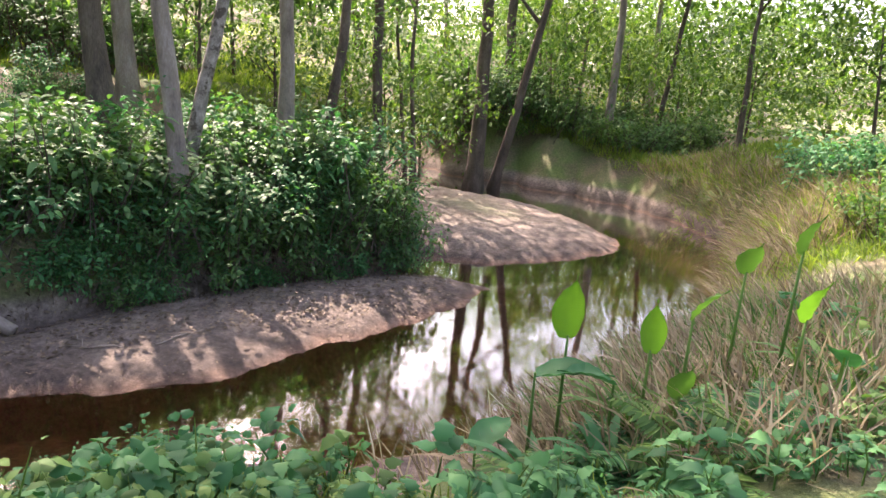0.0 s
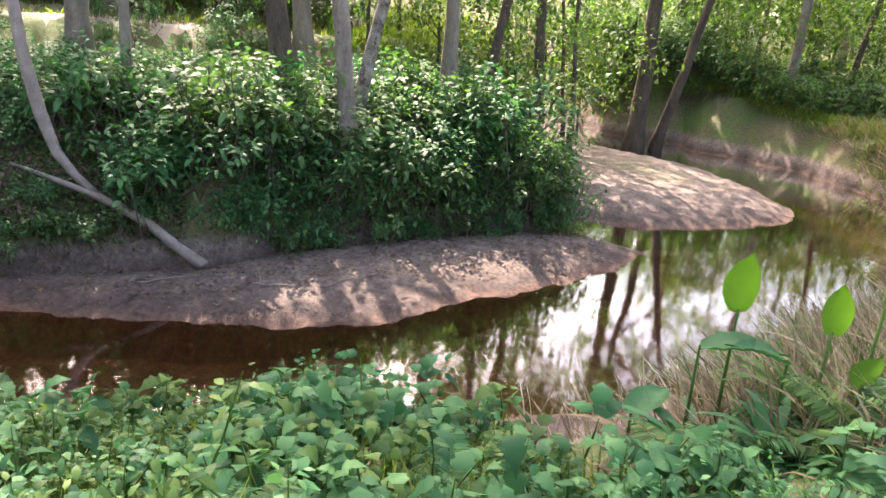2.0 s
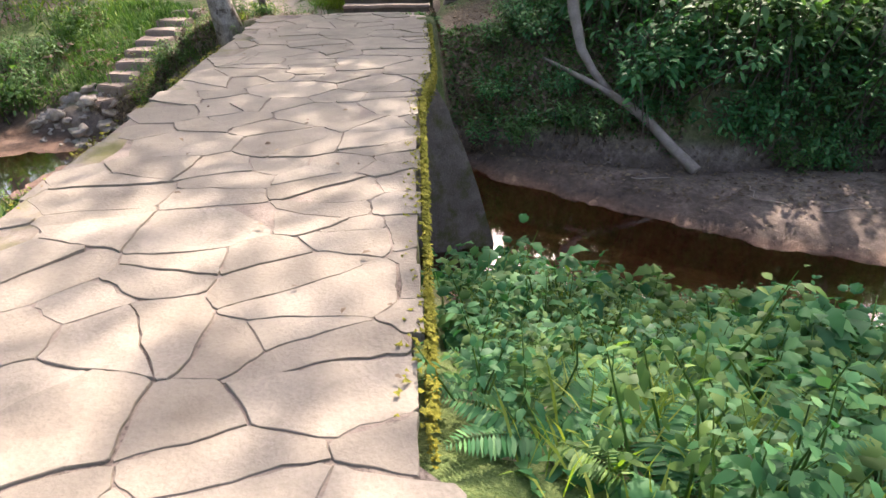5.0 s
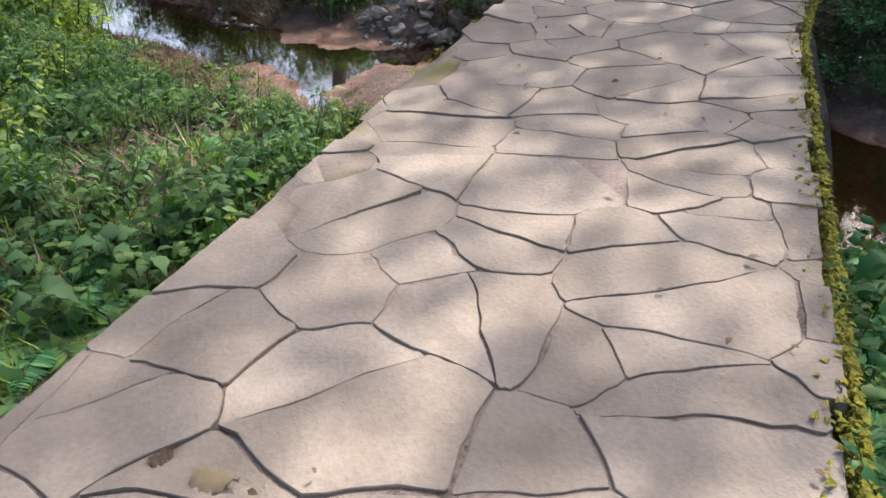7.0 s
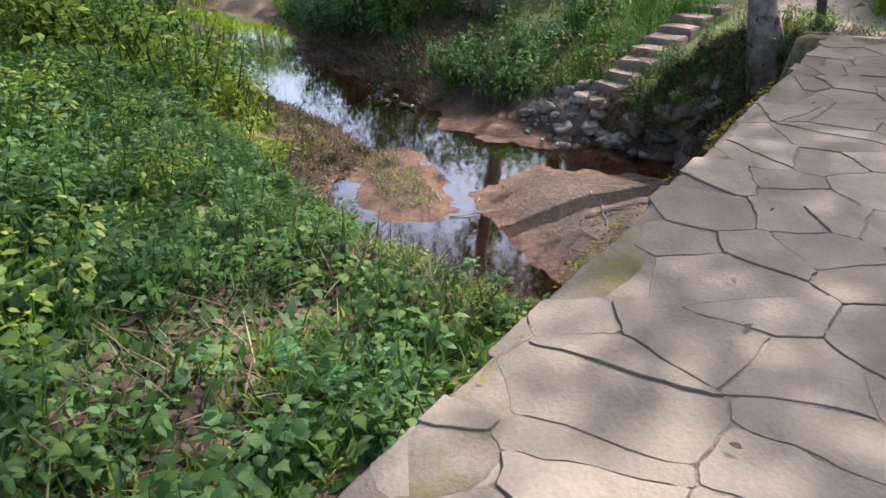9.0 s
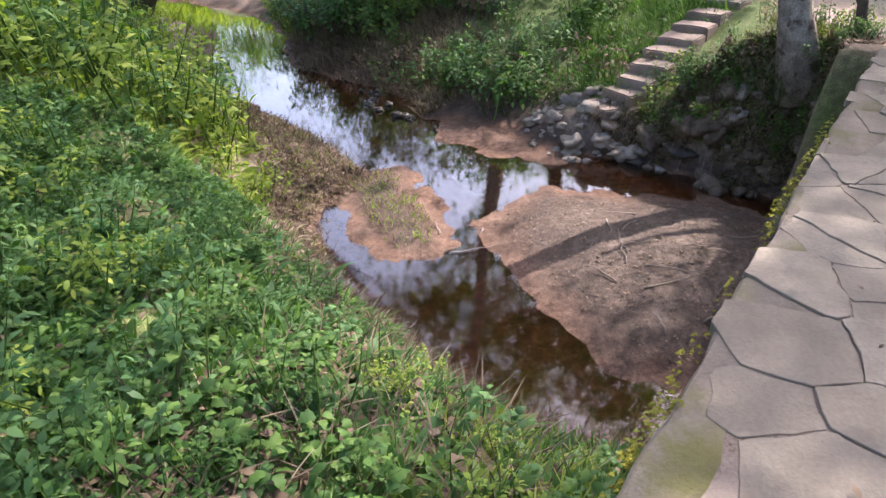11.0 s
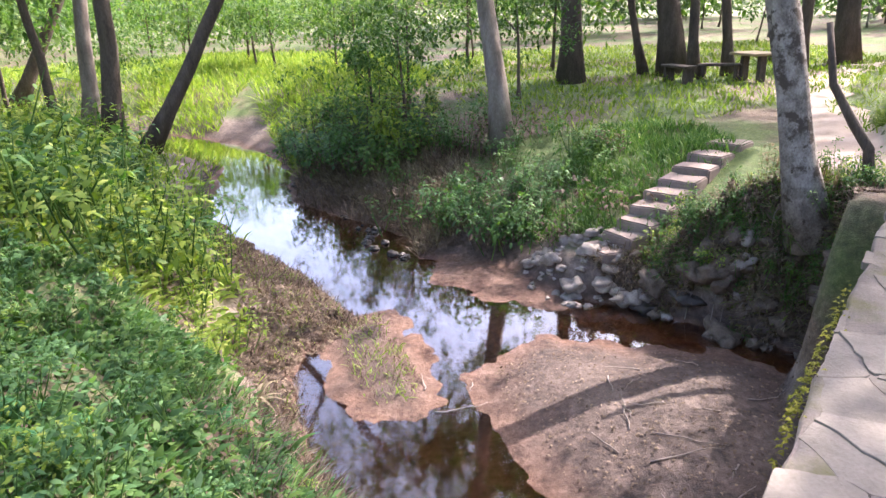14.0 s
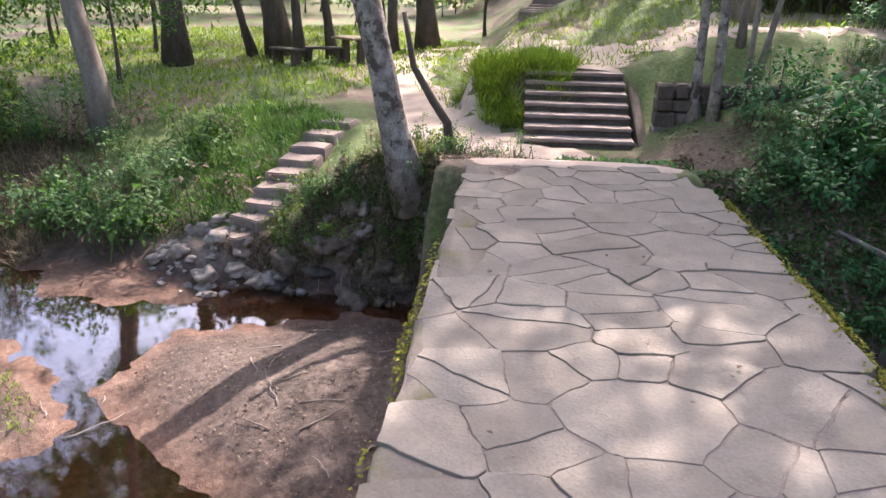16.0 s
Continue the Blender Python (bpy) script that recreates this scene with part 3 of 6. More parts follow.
def build_flagstones():
    """Crazy paving: the deck broken again and again into uneven stones, each a slab with a worn rim."""
    rng = np.random.default_rng(11)

    def area_of(p):
        x, y = p[:, 0], p[:, 1]
        return 0.5 * abs(np.dot(x, np.roll(y, 1)) - np.dot(y, np.roll(x, 1)))

    sites, tries = [], 0        # stones grow round scattered sites, large and small
    while tries < 5000:
        tries += 1
        p = np.array([rng.uniform(DECK0 - 0.3, DECK1 + 0.3), rng.uniform(-1.8, WIDE + 0.2)])
        r = rng.choice([0.23, 0.19, 0.14, 0.09]) if tries > 110 else 0.27
        if all(max(abs((p[0] - q[0]) * 1.12 + 0.2 * (p[1] - q[1])), abs((p[1] - q[1]) * 0.85 - 0.15 * (p[0] - q[0]))) > (r + q[2]) * 0.86 for q in sites):
            sites.append((p[0], p[1], r))
    S = np.array(sites)
    cells = []
    for k, (sx, sy, r) in enumerate(S):
        c = np.array([sx, sy])
        poly = [c + np.array(o) for o in ((-0.7, -0.7), (0.7, -0.7), (0.7, 0.7), (-0.7, 0.7))]
        near = np.argsort(np.hypot(S[:, 0] - sx, S[:, 1] - sy))[1:22]
        for m in near:
            v = (S[m, :2] - c) * np.array([1.2, 0.82])
            d2 = (S[m, :2] - c) @ v
            poly = clip_poly(poly, c + (S[m, :2] - c) * (0.5 + 0.5 * (r * r - S[m, 2] ** 2) / d2), v)
            if len(poly) < 3:
                break
        if len(poly) < 3:
            continue
        p = np.array(poly)
        if area_of(p) > 0.13 and rng.random() < 0.7:      # larger slabs broken straight across
            a = rng.choice([0.0, 0.5, 1.0]) * math.pi / 2 + rng.normal(0, 0.3)
            n = np.array([math.cos(a), math.sin(a)])
            o = p.mean(0) + rng.normal(0, 0.04, 2)
            cells += [np.array(h) for h in (clip_poly(poly, o, n), clip_poly(poly, o, -n)) if len(h) >= 3]
        else:
            cells.append(p)
    for p in cells:
        c = p.mean(0)
        lo = float(deck_edge_right(c[0]))
        poly = list(p)
        for q, n in ((np.array([0, lo + rng.uniform(-0.02, 0.01)]), np.array([0, -1.0])), (np.array([0, WIDE + rng.uniform(-0.012, 0.02)]), np.array([0, 1.0])), (np.array([DECK1 + rng.uniform(-0.15, 0.1), 0]), np.array([1.0, 0]))):
            if len(poly) >= 3:
                poly = clip_poly(poly, q, n)
        if len(poly) < 3 or area_of(np.array(poly)) < 0.012:
            continue
        if c[1] > WIDE - 0.14 and rng.random() < 0.75:      # mortared margin along the downstream edge
            continue
        poly = np.array(poly)
        x, y = poly[:, 0], poly[:, 1]
        turn = 1 if np.sum(x * np.roll(y, -1) - y * np.roll(x, -1)) > 0 else -1
        # a joint of its own width on each side
        cur = list(poly)
        for a, b in zip(poly, np.roll(poly, -1, 0)):
            e = b - a
            if np.linalg.norm(e) < 0.02:
                continue
            n = np.array([e[1], -e[0]]) / np.linalg.norm(e) * turn
            cur = clip_poly(cur, a - n * rng.choice([0.0005, 0.001, 0.002, 0.006]), n)
            if len(cur) < 3:
                break
        if len(cur) < 3:
            continue
        poly = np.array(cur)
        pts = []
        for a, b in zip(poly, np.roll(poly, -1, 0)):
            ln = np.linalg.norm(b - a)
            if ln < 0.012:
                continue
            e = (b - a) / ln
            n = np.array([e[1], -e[0]]) * turn
            cut = min(rng.choice([0.004, 0.012, 0.03]), ln * 0.2)
            pts.append(a + e * cut)
            k = max(2, int(ln / 0.055))
            for j in range(1, k):
                pts.append(a + (b - a) * (j / k + rng.uniform(-0.15, 0.15) / k) - n * abs(rng.normal(0, 0.0035)))
            pts.append(b - e * cut)
        pts = np.array(pts)
        px, py = pts[:, 0], pts[:, 1]      # joints wander together, so that neighbours still fit
        inner = smooth(0.0, 0.12, np.minimum(py - lo, WIDE - py))
        pts = pts + np.stack([0.03 * wave(px, py, 3.4, 31) + 0.013 * wave(px, py, 9.0, 32) + 0.006 * wave(px, py, 23.0, 35), (0.03 * wave(px, py, 3.7, 33) + 0.013 * wave(px, py, 8.3, 34) + 0.006 * wave(px, py, 21.0, 36)) * inner], 1)
        cen = pts.mean(0)
        bm = bmesh.new()
        tilt = rng.normal(0, 0.008, 2)
        h = rng.uniform(-0.005, 0.007)
        rings = []
        for shrink, z in ((0.0, -0.05), (0.0005, -0.003), (0.003, 0.0)):
            ring = []
            for p2 in pts:
                dv = cen - p2
                q = p2 + dv / max(np.linalg.norm(dv), 1e-6) * shrink
                ring.append(bm.verts.new(BRIDGE_M @ Vector((q[0], q[1], z + h + tilt @ (q - cen)))))
            rings.append(ring)
        n = len(pts)
        for r, q in zip(rings, rings[1:]):
            for k in range(n):
                bm.faces.new((r[k], r[(k + 1) % n], q[(k + 1) % n], q[k]))
        bm.faces.new(rings[-1])
        bmesh.ops.recalc_face_normals(bm, faces=bm.faces)
        part("flagstone", bm, FLAG, BRIDGE)


# ---------------------------------------------------------------- stairs, wall, path, rocks
def gz(x, y):
    return float(height(np.array([x]), np.array([y]))[0])


def worn_slab(x0, x1, y0, y1, z0, z1, rough=0.012, cuts=5):
    """A slab with a worn, uneven rim, in local metres."""
    bm = bmesh.new()
    box_bm(bm, x0, x1, y0, y1, z0, z1)
    bmesh.ops.bevel(bm, geom=bm.edges[:], offset=min(0.02, (z1 - z0) * 0.3), segments=2, affect="EDGES")
    long_edges = [e for e in bm.edges if abs((e.verts[0].co - e.verts[1].co).y) > 0.5 * (y1 - y0)]
    bmesh.ops.subdivide_edges(bm, edges=long_edges, cuts=cuts, use_grid_fill=True)
    sd = random.random() * 50
    for v in bm.verts:
        v.co += Vector((noise.noise(v.co * 5 + Vector((sd, 0, 0))), 0, noise.noise(v.co * 5 + Vector((0, sd, 0))))) * rough
    return bm


def build_stairs():
    st = new("stone_stairs")
    tagged(st, "seven worn stone stairs climbing from the dirt landing", "stairs")
    for i in range(7):
        bm = worn_slab(STAIR_S + 0.30 * i, STAIR_S + 0.30 * i + 0.42, -0.28, 1.45, -0.815 + 0.138 * (i + 1), -0.76 + 0.138 * (i + 1), 0.014)
        bm.transform(BRIDGE_M)
        part("step", bm, STEP, st)
        # Risers take a darker material than the treads.
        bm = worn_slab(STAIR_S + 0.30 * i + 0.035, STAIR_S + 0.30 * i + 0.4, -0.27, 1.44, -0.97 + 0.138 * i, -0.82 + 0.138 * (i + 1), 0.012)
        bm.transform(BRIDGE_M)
        part("riser", bm, BARK_DARK, st, "dark riser set back under its tread")
    for w in (-0.42,):
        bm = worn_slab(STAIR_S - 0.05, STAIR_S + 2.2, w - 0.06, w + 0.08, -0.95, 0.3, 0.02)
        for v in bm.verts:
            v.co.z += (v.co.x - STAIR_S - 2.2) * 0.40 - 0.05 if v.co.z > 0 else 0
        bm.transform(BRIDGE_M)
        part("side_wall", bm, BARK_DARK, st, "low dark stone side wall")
    # earth-filled retaining wall beside the stairs
    rw = new("retaining_wall")
    tagged(rw, "dark rubble retaining wall beside the stairs", "wall")
    rng = np.random.default_rng(5)
    z = -1.0
    row = 0
    while z < 0.12:
        h = rng.uniform(0.15, 0.24)
        w = -0.55
        while w > -2.7:
            ln = rng.uniform(0.2, 0.42)
            bm = bmesh.new()
            box_bm(bm, STAIR_S + 0.0 + 0.12 * (-w) * 0.5, STAIR_S + 0.35 + 0.12 * (-w) * 0.5, w - ln + 0.01, w, z + 0.006, z + h)
            bmesh.ops.bevel(bm, geom=bm.edges[:], offset=0.03, segments=1, affect="EDGES")
            for v in bm.verts:
                v.co += Vector((rng.normal(0, 0.012), rng.normal(0, 0.008), rng.normal(0, 0.006)))
            bm.transform(BRIDGE_M)
            part("stone", bm, BARK_DARK if rng.random() < 0.8 else PIER, rw)
            w -= ln
        z += h


build_stairs()


def build_creek_steps():
    st = new("creek_steps")
    tagged(st, "narrow concrete steps leading down the bank to the creek", "steps")
    pts = [(-13.62, 2.13, -1.58), (-13.72, 2.42, -1.42), (-13.86, 2.66, -1.28), (-14.07, 2.88, -1.14), (-14.37, 3.13, -1.02), (-14.66, 3.40, -0.91), (-15.01, 3.69, -0.81), (-15.42, 4.02, -0.71), (-15.85, 4.45, -0.62)]
    for i, (x, y, z) in enumerate(pts):
        j = min(i, len(pts) - 2)
        yaw = math.degrees(math.atan2(pts[j + 1][1] - pts[j][1], pts[j + 1][0] - pts[j][0]))
        bm = worn_slab(-0.14, 0.30, -0.29, 0.29, -0.3, 0.0, 0.022, 3)
        bm.transform(pose(x, y, z + 0.02, 0, 0, yaw))
        part("step", bm, STEP, st)


build_creek_steps()


def strip(name, pts, widths, material, lift, label, category):
    """A path laid over the ground along pts."""
    pts = np.array(pts, float)
    t = np.linspace(0, len(pts) - 1, 70)
    c = np.stack([np.interp(t, range(len(pts)), pts[:, k]) for k in (0, 1)], 1)
    for _ in range(4):
        c[1:-1] = (c[:-2] + 2 * c[1:-1] + c[2:]) / 4
    wd = np.interp(t, range(len(pts)), widths)
    tan = unit(np.gradient(c, axis=0))
    nor = np.stack([-tan[:, 1], tan[:, 0]], 1)
    V, F = [], []
    m = 14
    for i in range(len(c)):
        for k in range(m + 1):
            u = k / m * 2 - 1
            p = c[i] + nor[i] * wd[i] * 0.5 * u * (1 + 0.14 * math.sin(i * 0.9 + 3 * u) + 0.1 * math.sin(i * 2.3))
            V.append((p[0], p[1], 0))
            if i and k:
                a = i * (m + 1) + k
                F.append((a - m - 2, a - m - 1, a, a - 1))
    V = np.array(V)
    V[:, 2] = height(V[:, 0], V[:, 1]) + lift * (1 - 1.6 * (np.abs(np.tile(np.linspace(-1, 1, m + 1), len(c))) ** 6))
    return tagged(part(name, mesh_from(V, F, name), material, smooth=True), label, category, kind="structure")


strip("path", [tuple(on_bridge(5.9, 1.0)), tuple(on_bridge(7.6, 0.95)), tuple(on_bridge(9.2, 1.2)), (-13.9, 6.0), (-15.0, 6.0), (-17.5, 6.9), (-21, 8.0), (-23.5, 9.2), (-28, 13)], [2.2, 2.3, 2.3, 2.4, 1.8, 1.5, 1.6, 1.6, 1.6], PATHM, 0.035, "pale packed-dirt path worn beside the stairs", "path")
strip("path", [tuple(on_bridge(12.6, 0.6)), tuple(on_bridge(14.5, 0.4)), tuple(on_bridge(17, 1.6)), (-22, 11.2), (-27, 14)], [1.9, 2.6, 2.2, 1.8, 1.6], PATHM, 0.03, "pale dirt path above the stairs", "path")
strip("path", [tuple(on_bridge(13.5, -0.8)), tuple(on_bridge(14.2, -3.5)), tuple(on_bridge(13.5, -7))], [2.6, 3.6, 4.0], PATHM, 0.03, "sunlit bare dirt slope above the wall", "path")


def rock_mesh(rng, size, flat=0.58):
    bm = bmesh.new()
    bmesh.ops.create_icosphere(bm, subdivisions=3, radius=1.0)
    off = Vector(rng.uniform(0, 50, 3))
    sx, sy = rng.uniform(0.8, 1.25, 2)
    for v in bm.verts:
        r = 1 + 0.7 * noise.noise(v.co * 1.2 + off) + 0.3 * noise.noise(v.co * 2.7 + off) + 0.06 * noise.noise(v.co * 7 + off)
        v.co = Vector((v.co.x * sx, v.co.y * sy, v.co.z * flat)) * r * size
    return bm


CLOD = rough_mat("earth_clod", [(0.3, (0.055, 0.042, 0.031)), (0.55, (0.15, 0.115, 0.086)), (0.8, (0.29, 0.235, 0.185))], 9.0, 70.0, 0.95, 1.0, 0.03)


def rocks():
    rng = np.random.default_rng(3)
    big = [(-13.33, 1.72, 0.2, ROCK), (-13.85, 1.45, 0.16, ROCK), (-13.6, 1.95, 0.15, ROCK), (-14.1, 1.85, 0.14, ROCK), (-12.85, 2.55, 0.16, ROCK_DARK), (-12.45, 2.95, 0.13, ROCK_DARK), (-13.2, 2.1, 0.16, ROCK), (-13.0, 2.3, 0.14, ROCK), (-12.62, 2.75, 0.1, ROCK)]
    for x, y, r, m in big:
        bm = rock_mesh(rng, r)
        bm.transform(pose(x, y, max(gz(x, y), WATER - 0.05) + r * 0.28, 0, 0, rng.uniform(0, 360)))
        tagged(part("rock", bm, m, smooth=True), "pale grey rounded rock at the water's edge" if m is ROCK else "wet dark rock lying in the creek", "rock", "rocks by the creek steps")
    for _ in range(95):
        x, y = rng.uniform(-14.3, -12.75), rng.uniform(1.1, 2.9)
        if abs(-float(sdist(np.array([x]), np.array([y]), CHANNEL)[0]) - 0.25) > 0.6:
            continue
        r = 0.025 + 0.11 * rng.random() ** 2
        bm = rock_mesh(rng, r)
        bm.transform(pose(x, y, gz(x, y) + r * 0.1, rng.uniform(-20, 20), rng.uniform(-20, 20), rng.uniform(0, 360)))
        tagged(part("rock", bm, ROCK, smooth=True), "small pale stone on the creek bank", "rock", "small bank stones")
    for k in range(46):     # clods and stones breaking the eroded face
        u = rng.random()
        x, y = -11.55 - 1.6 * u + rng.normal(0, 0.16), 4.05 - 1.5 * u + rng.normal(0, 0.16)
        r = 0.05 + 0.13 * rng.random() ** 1.6
        bm = rock_mesh(rng, r, 0.75)
        bm.transform(pose(x, y, max(gz(x, y), WATER) + r * 0.05, rng.uniform(-30, 30), rng.uniform(-30, 30), rng.uniform(0, 360)))
        tagged(part("rock", bm, CLOD if k % 7 else ROCK, smooth=True), "earthy brown clod on the eroded bank" if k % 7 else "grey stone set in the eroded bank", "rock", "clods of the eroded bank")
    for _ in range(26):     # dark clods along the far water edge
        k = rng.random()
        x, y = -14.9 + (-20.5 + 14.9) * k + rng.normal(0, 0.1), -0.75 + (-4.2 + 0.75) * k + rng.normal(0, 0.12)
        r = rng.uniform(0.04, 0.11)
        bm = rock_mesh(rng, r)
        bm.transform(pose(x, y, WATER + r * 0.2, 0, 0, rng.uniform(0, 360)))
        tagged(part("rock", bm, ROCK_DARK, smooth=True), "dark wet clod at the water's edge", "rock", "clods along the far shore")


rocks()


# ---------------------------------------------------------------- trees
def trunk_line(h, lean, bend, rng, n=14):
    z = np.linspace(0, 1, n) ** 0.9 * h
    wob = np.cumsum(rng.normal(0, 0.03, (n, 2)), 0) * h / 10
    x = lean[0] * z + bend[0] * (z / h) ** 2 * h + wob[:, 0] * (z > 0)
    y = lean[1] * z + bend[1] * (z / h) ** 2 * h + wob[:, 1] * (z > 0)
    return np.stack([x, y, z], 1)


def crown_mesh(rng, count, size, spread, leaf, low=0.0):
    """Leaves in uneven clumps round branch ends."""
    k = 26
    c = rng.normal(0, 1, (k, 3)) * np.array([spread, spread, spread * 0.62])
    c[:, 2] += np.abs(low)
    which = rng.integers(0, k, count)
    rad = rng.uniform(0.35, 1.0, k)[which][:, None] * size
    P = c[which] + rng.normal(0, 0.5, (count, 3)) * rad * np.array([1, 1, 0.6])
    D = rng.normal(0, 1, (count, 3)) * np.array([1, 1, 0.45]) + np.array([0, 0, -0.25])
    L = rng.uniform(0.6, 1.2, count) * leaf
    return fast_mesh(*leaves(P, D, L, L * 0.5, 0.12, 0.2, "kite", rng), "crown"), c


_rngc = np.random.default_rng(21)
CROWNS = [crown_mesh(_rngc, 2300, 1.7, 1.9, 0.26) for _ in range(4)]
YOUNG = [crown_mesh(_rngc, 1500, 0.8, 0.95, 0.17) for _ in range(4)]
for me, _ in CROWNS:
    me.materials.append(LEAF_CROWN)
for i, (me, _) in enumerate(YOUNG):
    me.materials.append((LEAF_FAR, LEAF_MID, LEAF_FAR, LEAF_CROWN)[i])


def tree(x, y, r, h=11.0, lean=(0, 0), bend=(0, 0), bark=None, crown=True, label="", seed=0, young=False, crown_scale=1.0):
    rng = np.random.default_rng(1000 + seed)
    z0 = gz(x, y) - 0.12
    e = new("tree")
    e.matrix_basis = pose(x, y, z0)
    line = trunk_line(h, lean, bend, rng)
    rad = r * (1.0 - 0.72 * (line[:, 2] / h)) * (1 + 0.55 * np.exp(-line[:, 2] / (r * 2.2)))
    v, t = tube(line, rad, 12 if r > 0.1 else 8)
    v = v + 0.06 * r * np.sin(v[:, 2:3] * 9 + v[:, :1] * 30)
    part("trunk", fast_mesh(v, t, "trunk"), bark or BARK, e, smooth=True)
    tip = line[-1]
    var = CROWNS if not young else YOUNG
    for b in range(3 if not young else 2):
        s = rng.uniform(0.5, 0.85)
        p0 = line[int(s * (len(line) - 1))]
        a = rng.uniform(0, 6.28)
        ln = h * rng.uniform(0.18, 0.3)
        q = np.array([np.cos(a), np.sin(a), 0.9])
        pts = [p0, p0 + q * ln * 0.4 + np.array([0, 0, 0.05 * ln]), p0 + q * ln * 0.75, p0 + q * ln + np.array([0, 0, 0.12 * ln])]
        rr = r * (1.0 - 0.72 * s) * 0.6
        part("limb", fast_mesh(*tube(pts, [rr, rr * 0.75, rr * 0.5, rr * 0.25], 7), "limb"), bark or BARK, e, smooth=True)
    if crown:
        me, _ = var[rng.integers(0, len(var))]
        c = part("crown", me, None, e)
        sc = crown_scale * (1.0 if young else 1.0)
        c.matrix_basis = Matrix.Translation(Vector(tip) - Vector((0, 0, 0.15 * h * (1 if young else 0.5)))) @ Euler((0, 0, rng.uniform(0, 6.28))).to_matrix().to_4x4() @ Matrix.Diagonal((sc, sc, sc * (1.2 if young else 1.0), 1))
    tagged(e, label or "slender grey-barked tree with a leafy crown", "tree")
    return e


TREES = [   # x, y, radius, height, lean, bark, label
    (-5.08, 10.68, 0.165, 11, (-0.05, 0.02), BARK, "grey-barked tree leaning over the creek-bank shrubs"),
    (-7.5, 12.7, 0.23, 12, (0.0, 0.03), BARK_DARK, "dark-barked tree among shrubs on the bank"),
    (-8.4, 15.4, 0.21, 12, (0.0, 0.0), BARK, "grey-barked tree in the shaded wood"),
    (-5.5, 11.6, 0.13, 10, (0.22, 0.1), BARK_PALE, "pale leaning tree behind the bank shrubs"),
    (-4.5, 14.0, 0.17, 12, (0.03, 0.0), BARK, "pale-barked tree above the bank shrubs"),
    (-4.2, 15.6, 0.13, 11, (0.2, 0.05), BARK_DARK, "dark slim tree leaning towards the creek"),
    (-3.4, 18.6, 0.17, 12, (0.02, 0.0), BARK_DARK, "dark-barked tree above the beach"),
    (-2.6, 20.6, 0.08, 9, (0.03, 0.0), BARK_DARK, "thin dark tree at the top of the beach"),
    (-2.9, 21.2, 0.07, 9, (-0.02, 0.0), BARK_DARK, "thin dark tree at the top of the beach"),
    (-0.9, 26.0, 0.32, 14, (0.05, 0.0), BARK_DARK, "thick dark tree rooted at the water's edge"),
    (-0.2, 26.3, 0.2, 13, (0.27, 0.0), BARK_DARK, "dark tree leaning from the water's edge"),
    (0.4, 33, 0.26, 14, (0.0, 0.0), BARK_DARK, "dark tree by the far meadow"),
    (1.7, 34, 0.1, 12, (0.04, 0.0), BARK_DARK, "thin tree by the far meadow"),
    (4.5, 30.5, 0.2, 14, (0.07, 0.0), BARK, "grey tree on the far bank of the bend"),
    (6.6, 31, 0.13, 12, (0.14, 0.0), BARK_DARK, "slim dark tree on the far bank of the bend"),
    (8.8, 27, 0.12, 9, (0.05, 0.0), BARK_DARK, "slim tree in the scrub of the far bank"),
    (-8.6, 9.8, 0.09, 8, (0.05, 0.0), BARK, "thin grey tree in the bank shrubs"),
    (-11.95, 4.1, 0.185, 9, (-0.04, -0.2), BARK_PALE, "pale spotted tree trunk beside the bridge end"),
    (-18.4, 0.9, 0.2, 12, (-0.02, -0.1), BARK, "grey tree leaning over the far bank"),
    (-26.0, 3.2, 0.33, 13, (0.0, -0.02), BARK_DARK, "broad dark tree in the meadow"),
    (-27.4, 5.7, 0.13, 11, (0.05, -0.22), BARK_DARK, "slim leaning tree near the picnic place"),
    (-27.1, 6.5, 0.36, 14, (0.02, -0.12), BARK_DARK, "thick dark tree near the picnic place"),
    (-25.6, 6.7, 0.16, 12, (0.0, -0.02), BARK_DARK, "dark tree near the picnic place"),
    (-26.5, 8.0, 0.15, 12, (0.02, -0.08), BARK_DARK, "dark slim tree near the picnic place"),
    (-27.0, 10.3, 0.18, 12, (0.0, 0.02), BARK_DARK, "dark tree beside the dirt path"),
    (-28.5, 12.4, 0.36, 14, (0.0, 0.0), BARK_DARK, "thick dark tree beside the dirt path"),
    (-22.9, -10.1, 0.22, 13, (0.04, 0.09), BARK, "grey upright tree on the grassy bank"),
    (-21.5, -8.8, 0.24, 13, (0.04, 0.09), BARK_DARK, "dark upright tree on the grassy bank"),
    (-22.3, -10.6, 0.13, 11, (0.08, -0.12), BARK_DARK, "slim tree forking from the bank"),
    (-21.3, -7.9, 0.2, 11, (-0.14, 0.56), BARK_DARK, "dark tree leaning far over the creek"),
    (-28.6, -16.0, 0.24, 10, (-0.2, 0.5), BARK_DARK, "crooked dark tree behind the bank"),
    (-21.0, 16.2, 0.42, 14, (0.0, 0.0), BARK_DARK, "thick dark trunk above the stairs"),
    (-12.1, 8.9, 0.085, 8, (-0.01, 0.0), BARK_PALE, "thin pale tree beside the stairs"),
    (-11.75, 8.9, 0.075, 8, (0.03, 0.02), BARK_PALE, "thin pale tree beside the stairs"),
    (-12.9, 10.6, 0.06, 7, (0.02, 0.05), BARK, "thin grey tree on the slope"),
    (-12.3, 10.4, 0.05, 7, (0.1, 0.15), BARK, "thin leaning tree on the slope"),
    (-12.2, 10.1, 0.05, 7, (-0.03, 0.05), BARK, "thin grey tree on the slope"),
]
